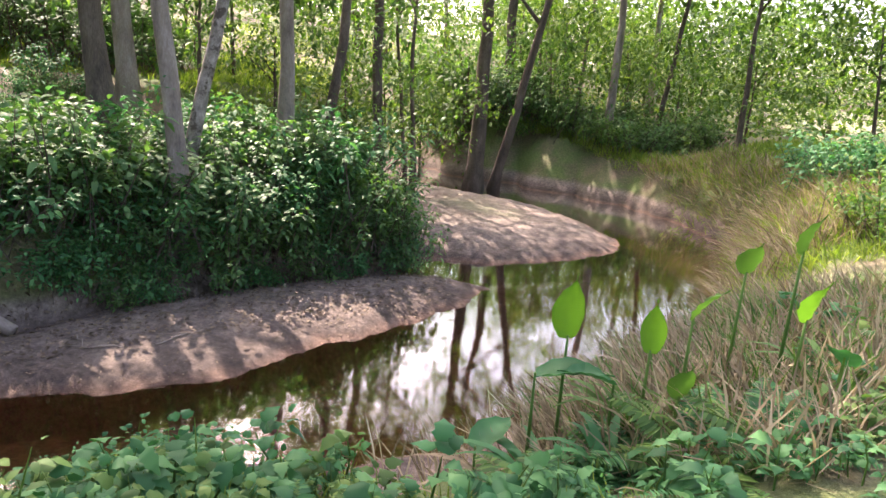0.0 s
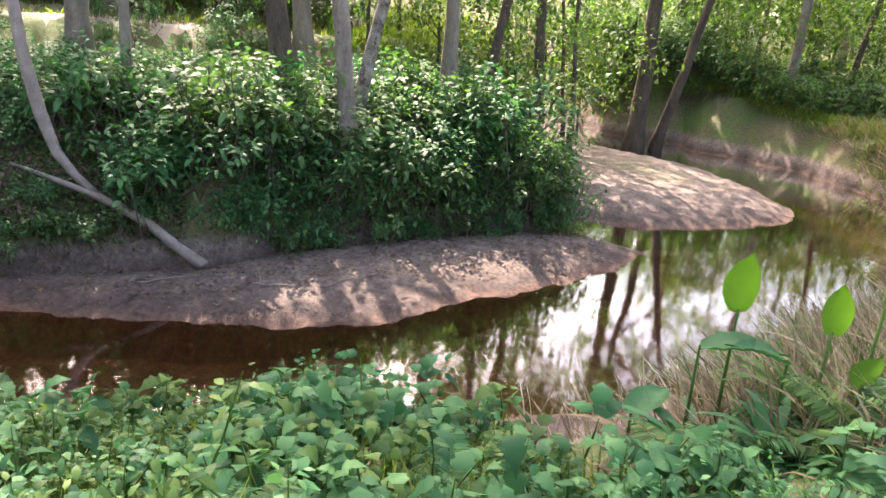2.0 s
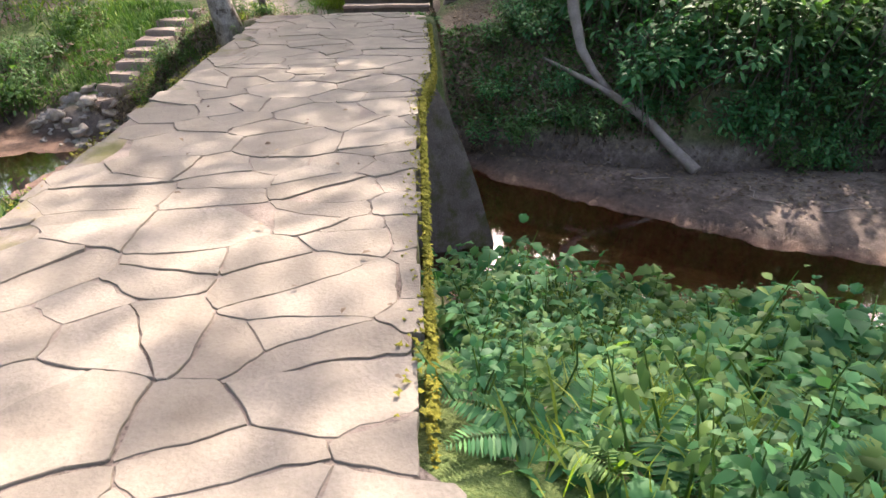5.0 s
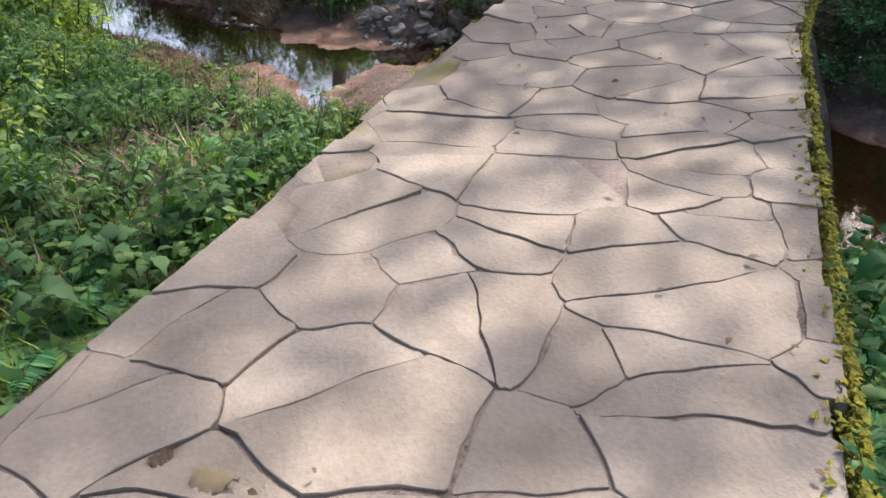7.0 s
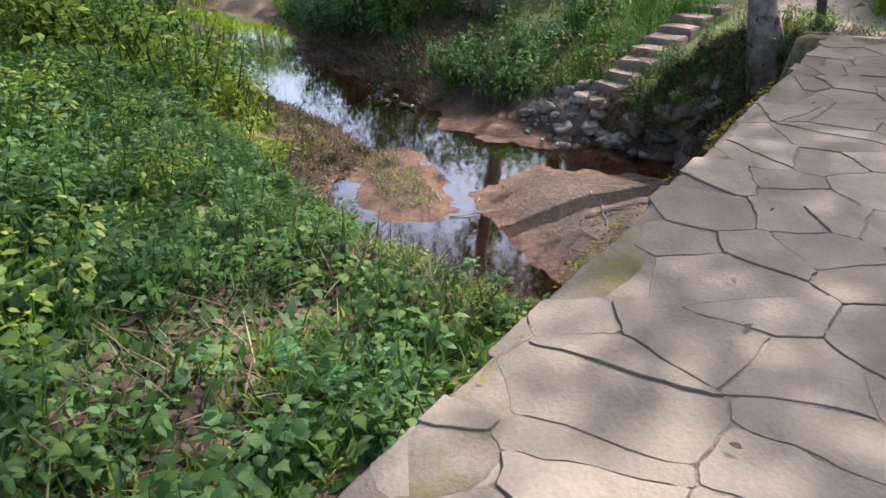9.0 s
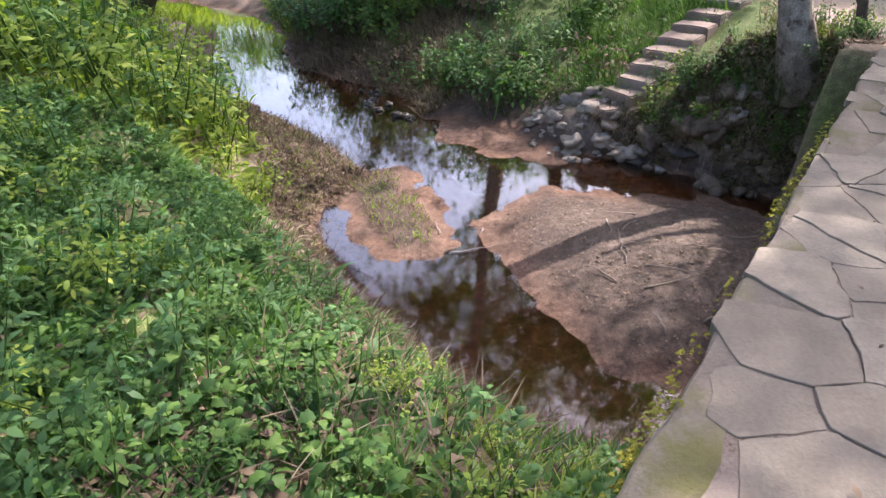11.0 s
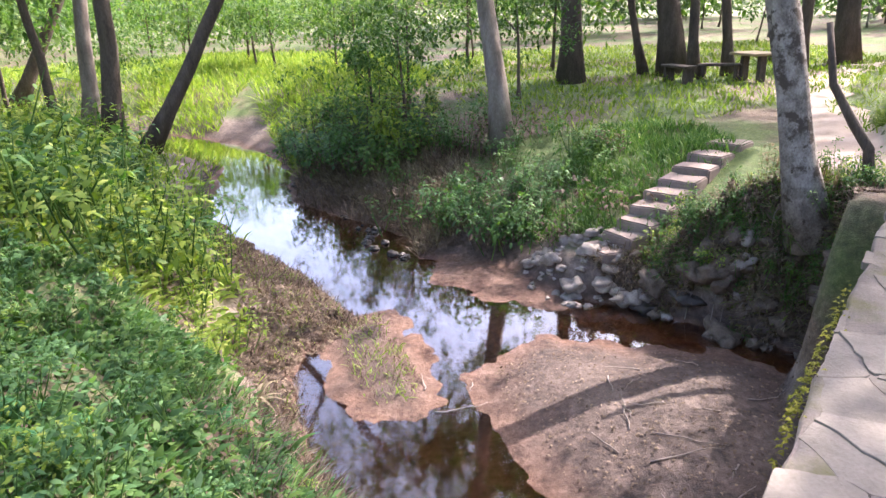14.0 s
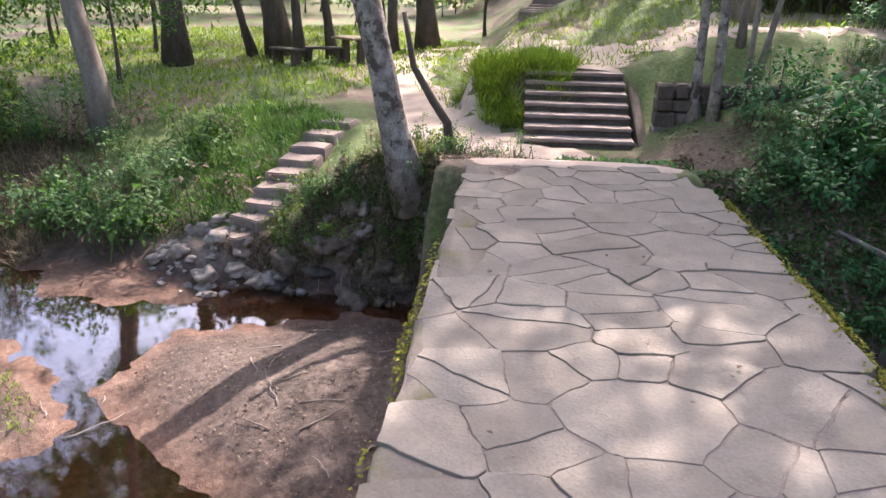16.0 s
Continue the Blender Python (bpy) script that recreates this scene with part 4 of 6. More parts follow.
for i, (x, y, r, h, lean, bark, label) in enumerate(TREES):
    # Unseen crowns enlarged to shade the far bank, shrunk to sun the landing.
    tree(x, y, r, h, (lean[0] - 0.075, lean[1]), (0, 0), bark, True, label, i, crown_scale=0.5 if "above the stairs" in label else 1.6 if "picnic" in label or "meadow" in label or "far bank" in label else 1.0 if h >= 9 else 0.55)


def woods():
    """Trees behind the nearer ones, on both banks and behind the walker; the last list is added for shade."""
    rng = np.random.default_rng(77)
    n = 0
    while n < 150:
        a = math.radians(rng.uniform(-75, 165))
        d = rng.uniform(24, 75) ** 1.0
        x, y = -3 - math.sin(a) * d, 2 + math.cos(a) * d
        if sdist(np.array([x]), np.array([y]), CHANNEL)[0] > -2.5:
            continue
        if -16 < x < 2 and 8 < y < 12:
            continue
        if d < 50 and (94 < math.degrees(a) < 121 or -4 < math.degrees(a) < 1):
            continue
        young = rng.random() < 0.55 or 76 < math.degrees(a) < 124
        b = BARK_DARK if rng.random() < 0.7 else BARK
        if young:
            tree(x, y, rng.uniform(0.04, 0.08), rng.uniform(3.0, 6.5), (rng.normal(0, 0.06), rng.normal(0, 0.06)), (0, 0), b, True, "young leafy tree in the wood", 200 + n, True, rng.uniform(1.0, 1.9))
        else:
            tree(x, y, rng.uniform(0.1, 0.26), rng.uniform(10, 15), (rng.normal(-0.06, 0.05), rng.normal(0, 0.05)), (0, 0), b, True, "tall tree in the wood behind the creek", 200 + n, False, rng.uniform(0.9, 1.3))
        n += 1
    for x, y, sc in ((-3.7, 16.8, 1.0), (-2.9, 24.5, 1.3), (-6.0, 19.5, 1.4), (-1.6, 30.5, 1.5), (3.0, 35, 1.6), (6.5, 36, 1.6), (10, 30, 1.5), (12, 24, 1.6), (14, 19, 1.6), (-8.5, 22, 1.6), (-4.5, 27, 1.5), (1.0, 40, 2.0), (-12, 18, 1.6), (-5.5, 16.5, 0.8), (-4.2, 19.5, 0.9), (-5.2, 23, 1.2), (-3.2, 28.6, 1.1), (2.2, 31.5, 1.2), (5.6, 33, 1.3), (8.0, 33, 1.3), (-7.5, 17, 1.2),
                     (-22, -13, 1.5), (-24, -15, 1.7), (-19, -13.5, 1.4), (-17, -15, 1.6), (-26, -18, 1.8), (-30, -13, 0.9), (-21.5, -2.2, 0.7), (-20.2, -1.2, 0.7), (-24, -1.5, 0.9), (-23, 1.5, 0.8), (-30, -4, 0.9), (-36, -9.5, 1.0), (-42, -17, 1.2), (-33, 0, 1.7), (-30, 3, 1.5), (-14, -15, 1.7), (-33, -14.5, 0.9), (-36, -12.5, 1.0), (-35.5, -8.5, 0.9), (-34, -5.5, 0.9), (-31, -2.6, 0.9), (-38, -10.5, 1.1), (-30.5, -16, 0.9), (-35, 7, 1.8), (-34, 13, 1.8), (-24, 20, 1.6), (-18, 20, 1.6)):
        tree(x, y, 0.045 + 0.02 * sc, 2.3 * sc + 0.6, (rng.normal(-0.04, 0.05), rng.normal(0, 0.05)), (0, 0), BARK_DARK, True, "young leafy tree at the edge of the wood", 700 + n, True, sc)
        n += 1
    # Trees added to shade the bridge and hillside and close the sky behind.
    for x, y in ((-10.2, 10.6), (-14.6, 12.6), (-13.2, 15.0), (4, -3), (8, 4), (2, -9), (-5, -12), (10, 12), (-12, -9), (-19.5, 17.8), (-17.2, 19.5), (-22.5, 20.5), (-24.5, 17)):
        tree(x, y, 0.2, 12, (0, 0), (0, 0), BARK, True, "tall tree added to cast shade", 400 + n, False, 1.0)
        n += 1


woods()


def far_woods():
    """The wood closing the view all round: leaf masses past counting."""
    rng = np.random.default_rng(123)
    for (a0, a1, r0, r1, n, zlo, zhi, leaf, m, lab) in ((-80, 170, 44, 75, 190000, 0.3, 8.0, 0.46, LEAF_FAR, "dense sunlit wood closing the far view"), (-80, 170, 30, 46, 24000, 2.0, 7, 0.3, LEAF_CROWN, "leafy mid-height boughs of the wood"), (-85, 175, 78, 105, 40000, 0.0, 12, 1.5, LEAF_CROWN, "dark deep wood behind the sunlit trees"), (170, 280, 30, 60, 16000, 0, 14, 0.9, LEAF_CROWN, "wood behind the walker")):
        k = 240
        ca = np.radians(rng.uniform(a0, a1, k))
        cr = rng.uniform(r0, r1, k)
        cz = rng.uniform(zlo, zhi, k)
        wh = rng.integers(0, k, n)
        P = np.column_stack([-3 - np.sin(ca[wh]) * cr[wh], 2 + np.cos(ca[wh]) * cr[wh], cz[wh]]) + rng.normal(0, 1, (n, 3)) * np.array([2.6, 2.6, 1.7])
        P[:, 2] += np.maximum(0, height(P[:, 0], P[:, 1]) + 0.3) * 0.8
        yaw = np.degrees(np.arctan2(-(P[:, 0] + 3), P[:, 1] - 2))
        P = P[(P[:, 2] > zlo - 0.3) & ~((leaf < 0.4) & (((yaw > 90) & (yaw < 124)) | ((yaw > -2) & (yaw < 3)))) & ~((P[:, 2] > 4.5) & (yaw > 92) & (yaw < 122)) & ~((P[:, 2] > 7.5) & (yaw > -2) & (yaw < 3))]
        D = rng.normal(0, 1, (len(P), 3)) * np.array([1, 1, 0.5])
        L = leaf * rng.uniform(0.5, 1.2, len(P))
        tagged(part("far_woods", fast_mesh(*leaves(P, D, L, L * 0.55, 0.1, 0.2, "kite", rng), "far_woods"), m), lab, "woods", kind="stuff")


far_woods()


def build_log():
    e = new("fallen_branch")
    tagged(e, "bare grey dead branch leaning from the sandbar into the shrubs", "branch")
    # Points fitted to the camera's view: pulled along its sight lines, clear of the bank.
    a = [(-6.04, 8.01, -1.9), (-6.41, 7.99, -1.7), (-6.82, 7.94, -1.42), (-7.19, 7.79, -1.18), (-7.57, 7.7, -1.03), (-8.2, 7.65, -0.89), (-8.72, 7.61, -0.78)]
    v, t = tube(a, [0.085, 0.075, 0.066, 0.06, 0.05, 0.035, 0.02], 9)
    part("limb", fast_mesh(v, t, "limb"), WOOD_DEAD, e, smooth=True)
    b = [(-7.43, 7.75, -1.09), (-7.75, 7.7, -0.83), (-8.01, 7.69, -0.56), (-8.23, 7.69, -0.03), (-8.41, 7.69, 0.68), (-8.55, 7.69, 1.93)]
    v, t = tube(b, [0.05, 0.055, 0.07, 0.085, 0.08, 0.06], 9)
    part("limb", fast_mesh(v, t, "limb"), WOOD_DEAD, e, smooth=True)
    s = new("forked_stem")
    tagged(s, "thin crooked dead stem leaning beside the pale tree", "branch")
    x, y = -11.75, 4.5
    z = gz(x, y)
    v, t = tube([(x, y, z - 0.1), (x - 0.02, y - 0.06, z + 0.45), (x - 0.12, y - 0.2, z + 0.7), (x - 0.2, y - 0.42, z + 1.1), (x - 0.28, y - 0.5, z + 1.7)], [0.06, 0.055, 0.05, 0.04, 0.03], 8)
    part("limb", fast_mesh(v, t, "limb"), BARK_DARK, s, smooth=True)


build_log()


def twigs():
    rng = np.random.default_rng(8)
    for k in range(34):
        if k < 16:
            x, y = rng.uniform(-11.2, -8.8), rng.uniform(1.3, 3.0)
        elif k < 23:
            x, y = rng.uniform(-7.5, -3.0), rng.uniform(7.2, 9.0)
        else:
            x, y = rng.uniform(-11.8, -9.4), rng.uniform(-0.6, 0.6)
        a = rng.uniform(0, 6.28)
        ln = rng.uniform(0.2, 0.7)
        if gz(x, y) < WATER - 0.01 or gz(x + math.cos(a) * ln, y + math.sin(a) * ln) < WATER - 0.03:
            continue
        pts = []
        for u in np.linspace(0, 1, 6):
            px, py = x + math.cos(a) * ln * u + rng.normal(0, 0.012), y + math.sin(a) * ln * u + rng.normal(0, 0.012)
            pts.append((px, py, max(gz(px, py), WATER) + 0.012 + 0.05 * u * rng.random()))
        v, t = tube(pts, np.linspace(0.009, 0.003, 6), 5)
        tagged(part("twig", fast_mesh(v, t, "twig"), WOOD_DEAD, smooth=True), "thin bare dead twig lying on the wet shore", "twig", "shore twigs")


twigs()


def roots():
    rng = np.random.default_rng(18)
    for k in range(22):
        u = k / 21
        x, y = -11.75 + (-13.1 + 11.75) * u + rng.normal(0, 0.08), 4.05 + (2.75 - 4.05) * u + rng.normal(0, 0.08)
        g, ln = rng.uniform(-2.2, 0.8), rng.uniform(0.3, 0.7)
        px, py, pts = x, y, []
        for t in range(9):
            pts.append((px, py, max(gz(px, py), WATER - 0.02) + rng.uniform(-0.01, 0.035)))
            g += rng.normal(0, 0.5)
            px, py = px + math.cos(g) * ln / 8, py + math.sin(g) * ln / 8
        v, f = tube(pts, np.linspace(rng.uniform(0.007, 0.016), 0.003, 9), 6)
        tagged(part("root", fast_mesh(v, f, "root"), BARK if k % 2 else WOOD_DEAD, smooth=True), "bare root hanging down the eroded creek bank", "root", "bank roots")


roots()


def picnic():
    for x, y, yaw in ((-25.0, 6.1, 20), (-25.3, 7.35, 60)):
        z = gz(x, y)
        e = new("bench")
        tagged(e, "dark weathered low wooden bench under the trees", "bench", "picnic place benches")
        for nm, args in (("seat", (-0.6, 0.6, -0.2, 0.2, 0.4, 0.47)), ("leg", (-0.5, -0.4, -0.16, 0.16, -0.1, 0.4)), ("leg", (0.4, 0.5, -0.16, 0.16, -0.1, 0.4))):
            bm = bmesh.new()
            box_bm(bm, *args)
            bmesh.ops.bevel(bm, geom=bm.edges[:], offset=0.012, segments=1, affect="EDGES")
            part(nm, bm, BARK_DARK, e)
        e.matrix_basis = pose(x, y, z, 0, 0, yaw)
    x, y = -24.6, 8.0
    e = new("picnic_table")
    tagged(e, "weathered wooden picnic table under the trees", "table")
    for nm, args in (("tabletop", (-0.55, 0.55, -0.4, 0.4, 0.7, 0.77)), ("leg", (-0.45, -0.3, -0.1, 0.1, -0.1, 0.7)), ("leg", (0.3, 0.45, -0.1, 0.1, -0.1, 0.7))):
        bm = bmesh.new()
        box_bm(bm, *args)
        bmesh.ops.bevel(bm, geom=bm.edges[:], offset=0.012, segments=1, affect="EDGES")
        part(nm, bm, STRAW if nm == "tabletop" else BARK_DARK, e)
    e.matrix_basis = pose(x, y, gz(x, y), 0, 0, 15)
    # hillside stairs far up the slope
    st = new("hillside_stairs")
    tagged(st, "far narrow dark stairs climbing the wooded hillside", "stairs")
    p0, p1 = np.array([-24.5, 14.6]), np.array([-31.5, 22.0])
    for i in range(22):
        p = p0 + (p1 - p0) * i / 21
        bm = bmesh.new()
        box_bm(bm, -0.2, 0.25, -0.7, 0.7, -0.5, 0.0)
        bmesh.ops.bevel(bm, geom=bm.edges[:], offset=0.02, segments=1, affect="EDGES")
        bm.transform(pose(p[0], p[1], max(gz(p[0], p[1]) + 0.06, 0.5 + 0.17 * i), 0, 0, math.degrees(math.atan2(*(p1 - p0)[::-1]))))
        part("step", bm, STEP, st)


picnic()



# ---------------------------------------------------------------- plants
def herb_chunk(rng, n_stems, spread, h, leaf, per, shape, droop=0.3, width=0.6, up=0.15):
    """Stems with leaves along them. Returns stem and leaf chunks."""
    st, lf = [], []
    for _ in range(n_stems):
        b = np.array([rng.normal(0, spread), rng.normal(0, spread), 0])
        hh = h * rng.uniform(0.5, 1.15)
        ln = rng.normal(0, 0.28, 2)
        tip = b + np.array([ln[0] * hh, ln[1] * hh, hh])
        st.append(tube([b, (b + tip) / 2 + rng.normal(0, 0.02, 3), tip], [0.006 + 0.004 * hh, 0.005 + 0.003 * hh, 0.002], 4, False))
        k = max(2, int(per * rng.uniform(0.7, 1.3)))
        u = np.sqrt(rng.uniform(0.12, 1.0, k))
        P = b + (tip - b) * u[:, None]
        a = rng.uniform(0, 6.28, k)
        D = np.stack([np.cos(a), np.sin(a), rng.normal(up, 0.5, k)], 1)
        P = P + D * np.array([1, 1, 0.6]) * leaf * rng.uniform(0.2, 0.9, k)[:, None]
        L = leaf * rng.uniform(0.55, 1.2, k)
        lf.append(leaves(P, D, L, L * width, 0.12, droop, shape, rng))
    return join(st), join(lf)


def plant_variants(count, seed, *args):
    rng = np.random.default_rng(seed)
    res = []
    for _ in range(count):
        (sv, stt), (lv, lt) = herb_chunk(rng, *args)
        res.append((fast_mesh(sv, stt, "stems"), fast_mesh(lv, lt, "foliage")))
    return res


def put_plants(name, label, category, group, variants, mats, stem_mat, spots, rng, scale=(0.8, 1.25), sink=0.03, tilt=6.0, shore=0.0):
    """One object with its stems and foliage at every spot; alike ones share their meshes."""
    protos = {}
    for k, (x, y) in enumerate(spots):
        vi, mi = int(rng.integers(0, len(variants))), int(rng.integers(0, len(mats)))
        sc = rng.uniform(*scale)
        if shore:      # lower towards the water, to keep it in the camera's view
            sc *= 0.3 + 0.7 * float(smooth(0.1, shore, -sdist(np.array([x]), np.array([y]), CHANNEL)[0]))
        if x < -4.8 and WIDE < across(x, y) < WIDE + 1.7:      # lowered beside the paving to clear the camera's view of the water
            sc *= 0.85
        m = pose(x, y, gz(x, y) - sink, rng.normal(0, tilt), rng.normal(0, tilt), rng.uniform(0, 360)) @ Matrix.Diagonal((sc, sc, sc * rng.uniform(0.85, 1.15), 1))
        if (vi, mi) not in protos:
            e = new(name)
            tagged(e, label, category, group)
            part("stalk", variants[vi][0] if not variants[vi][0].materials else variants[vi][0].copy(), stem_mat, e)["kind"] = "stuff"
            fo = variants[vi][1].copy()
            fo.materials.clear()
            part("foliage", fo, mats[mi], e)["kind"] = "stuff"
            e.matrix_basis = m
            protos[(vi, mi)] = e
        else:
            c = copy_thing(protos[(vi, mi)], Matrix.Identity(4))
            c.matrix_basis = m


def spots_in(poly, n, rng, gap=0.0, avoid=None):
    poly = np.array(poly)
    lo, hi = poly.min(0), poly.max(0)
    out, tries = [], 0
    while len(out) < n and tries < n * 60:
        tries += 1
        p = rng.uniform(lo, hi)
        if not inside(np.array([p[0]]), np.array([p[1]]), [tuple(q) for q in poly])[0]:
            continue
        if avoid is not None and avoid(p):
            continue
        if gap and any((p[0] - q[0]) ** 2 + (p[1] - q[1]) ** 2 < gap * gap for q in out):
            continue
        out.append((float(p[0]), float(p[1])))
    return out


def wet(p, margin=0.1):
    return sdist(np.array([p[0]]), np.array([p[1]]), CHANNEL)[0] > -margin


def near_deck(p, m=0.12):
    s, w = along(p[0], p[1]), across(p[0], p[1])
    return DECK0 - 1 < s < 6.6 and float(deck_edge_right(s)) - m < w < WIDE + m


def no_go(p):
    return wet(p) or near_deck(p)


def off_limits(p):
    s, w = along(p[0], p[1]), across(p[0], p[1])
    return (s > 5.5 and w > -1.3) or s > 8.0 or (-10.3 < p[0] < -6.2 and 6.4 < p[1] < 8.5)


FERNS = ((-2.05, 1.42, 0.9), (-1.6, 1.55, 0.9), (-2.45, 1.55, 0.8), (-1.2, 1.75, 0.9), (-2.56, 1.75, 0.9), (-2.3, 1.85, 0.8), (-2.35, 2.25, 0.9), (-2.0, 2.25, 0.8), (-1.7, 2.0, 0.9), (-0.15, 3.6, 1.0), (0.2, 3.65, 1.0), (0.65, 3.9, 1.1), (1.0, 3.8, 1.0), (-1.4, 3.5, 0.9), (0.4, 4.0, 0.9), (-0.9, 2.7, 0.8), (0.45, 2.6, 0.8), (0.75, 2.75, 0.8), (0.3, 2.95, 0.8), (0.65, 3.1, 0.9),
                       (-3.6, -0.9, 0.9), (-4.0, -1.0, 0.8), (-3.2, -1.1, 0.8), (-4.9, -0.35, 0.7), (-6.2, -1.5, 0.9), (-7.6, -1.9, 0.9), (-5.6, -2.2, 0.8), (-8.4, -1.3, 0.7))
_r = np.random.default_rng(41)
# dense glossy shrubs on the shaded bank behind the sandbar
SHRUB = plant_variants(4, 51, 24, 0.36, 1.1, 0.14, 31, "oval", 0.3, 0.46)
BANK = [(-11.2, 5.6), (-9.6, 6.5), (-7.7, 7.8), (-6.6, 8.8), (-5.8, 10.0), (-4.7, 11.3), (-3.4, 12.3), (-2.3, 13.2), (-2.2, 14.4), (-3.2, 15.5), (-4.6, 17.5), (-8, 16.5), (-12.5, 13.5), (-13.5, 9.5)]
put_plants("shrub", "dense dark green glossy-leaved shrub on the shaded bank", "shrub", "shrubs behind the sandbar", SHRUB, [LEAF_DARK, LEAF_BLUE, LEAF_DARK], BARK_DARK, spots_in(BANK, 90, _r, 0.6, off_limits), _r, (0.9, 1.4))
EDGE = [(-7.0, 7.85), (-6.2, 8.7), (-5.5, 9.8), (-4.5, 11.0), (-3.3, 12.1), (-2.4, 12.9), (-2.0, 13.9), (-2.9, 14.0), (-4.2, 12.2), (-5.4, 11.0), (-6.4, 9.8), (-7.2, 8.7)]
put_plants("shrub", "dark green shrub overhanging the sandbar", "shrub", "shrubs behind the sandbar", SHRUB, [LEAF_DARK, LEAF_BLUE], BARK_DARK, spots_in(EDGE, 30, _r, 0.28, off_limits), _r, (0.65, 1.0))
FOOT = [(-6.6, 8.05), (-6.0, 8.5), (-5.3, 9.5), (-4.3, 10.75), (-3.2, 11.85), (-2.2, 12.7), (-1.7, 13.6), (-2.3, 13.7), (-3.4, 12.5), (-4.6, 11.4), (-5.6, 10.1), (-6.5, 8.8)]
put_plants("shrub", "low dark shrub hanging over the back of the sandbar", "shrub", "shrubs behind the sandbar", SHRUB, [LEAF_DARK, LEAF_BLUE], BARK_DARK, spots_in(FOOT, 34, _r, 0.2), _r, (0.35, 0.6))
put_plants("shrub", "low dark shrub on the slope above the bank", "shrub", "slope shrubs", SHRUB, [LEAF_DARK, LEAF_BLUE], BARK_DARK, spots_in(BANK, 26, _r, 0.6, lambda p: along(p[0], p[1]) < 8.0 or across(p[0], p[1]) > -2.4), _r, (0.4, 0.7))
# shrubs on the far-right slope seen from the bridge's end
SLOPE = [tuple(on_bridge(6.4, -1.0)), tuple(on_bridge(8.6, -1.9)), tuple(on_bridge(9.8, -3.2)), tuple(on_bridge(10.0, -6.0)), tuple(on_bridge(5.8, -4.2)), tuple(on_bridge(5.5, -1.6))]
put_plants("shrub", "dark green shrub on the shaded slope beside the bridge", "shrub", "slope shrubs", SHRUB, [LEAF_DARK, LEAF_BLUE], BARK_DARK, spots_in(SLOPE, 46, _r, 0.3, no_go), _r, (0.3, 0.62))
put_plants("shrub", "dark shrub below the rubble wall", "shrub", "slope shrubs", SHRUB, [LEAF_DARK, LEAF_BLUE], BARK_DARK, spots_in([tuple(on_bridge(8.2, -1.5)), tuple(on_bridge(10.0, -1.7)), tuple(on_bridge(10.2, -5.5)), tuple(on_bridge(8.0, -5.0))], 18, _r, 0.4), _r, (0.4, 0.75))
# lush broad-leaved herbs on the near upstream bank
HERB = plant_variants(6, 61, 10, 0.17, 0.34, 0.108, 8, "heart", 0.45, 0.88)
NEAR = [(-5.3, 3.6), (-5.0, 4.4), (-3.9, 5.3), (-2.9, 5.6), (-1.4, 5.2), (-0.7, 4.2), (0.4, 3.2), (0.2, 2.2), (-0.9, 1.35), (-2.2, 1.2), (-3.5, 2.0), (-4.6, 2.8)]
put_plants("broadleaf_herb", "bright green heart-leaved herb on the creek bank", "plant", "bank herbs", HERB, [LEAF_BLUE, LEAF_MID, LEAF_BLUE], LEAF_MID, spots_in(NEAR, 100, _r, 0.2, lambda p: no_go(p) or any((p[0] - a) ** 2 + (p[1] - b) ** 2 < 0.1 for a, b, _ in FERNS)), _r, (0.45, 1.3), shore=0.8)
# bushy herbs downstream, sunlit and yellow-green farther out
WEED = plant_variants(5, 71, 12, 0.17, 0.6, 0.085, 16, "oval", 0.25, 0.5)
DS = [(-3.2, -0.9), (-4.2, -0.2), (-5.4, 0.55), (-6.4, 1.15), (-7.4, 0.9), (-8.6, -0.4), (-9.6, -0.8), (-10.6, -1.9), (-12.2, -2.2), (-14, -3.2), (-16, -4.8), (-19, -6.8), (-20, -9.5), (-15, -10), (-9, -7), (-5.5, -4)]
DSN = [(-3.2, -0.9), (-4.2, -0.2), (-5.4, 0.55), (-6.4, 1.15), (-7.4, 0.9), (-8.6, -0.4), (-9.6, -0.8), (-10.6, -1.9), (-10, -5), (-7, -4.5), (-5.0, -2.6)]
put_plants("weed_clump", "leafy green weed clump on the sloping bank", "plant", "downstream bank weeds", WEED, [LEAF_MID, LEAF_LIME, LEAF_DARK], LEAF_MID, spots_in(DSN, 100, _r, 0.22, no_go), _r, (0.4, 0.85), shore=2.6)
put_plants("broadleaf_herb", "broad-leaved green herb on the sloping bank", "plant", "downstream bank herbs", HERB, [LEAF_MID, LEAF_MID, LEAF_DARK], LEAF_MID, spots_in(DSN, 185, _r, 0.19, no_go), _r, (0.35, 0.72), shore=2.4)
DSF = [(-10.6, -2.1), (-12.2, -2.4), (-14, -3.6), (-16, -5.2), (-19, -7.0), (-20.5, -9.8), (-15, -11), (-10, -7.5)]
put_plants("leafy_bush", "sunlit yellow-green leafy bush on the bank", "bush", "sunlit bank bushes", WEED, [LEAF_LIME, LEAF_LIME, LEAF_MID], LEAF_MID, spots_in(DSF, 150, _r, 0.35, no_go), _r, (1.1, 2.1), shore=2.4)
# far bank downstream
DSR = [(-13.6, 1.9), (-14.6, 0.9), (-15.3, -0.2), (-16.5, -0.9), (-21, -3.9), (-23, -2), (-20, 1.5), (-17.5, 3.2), (-15.4, 3.6)]
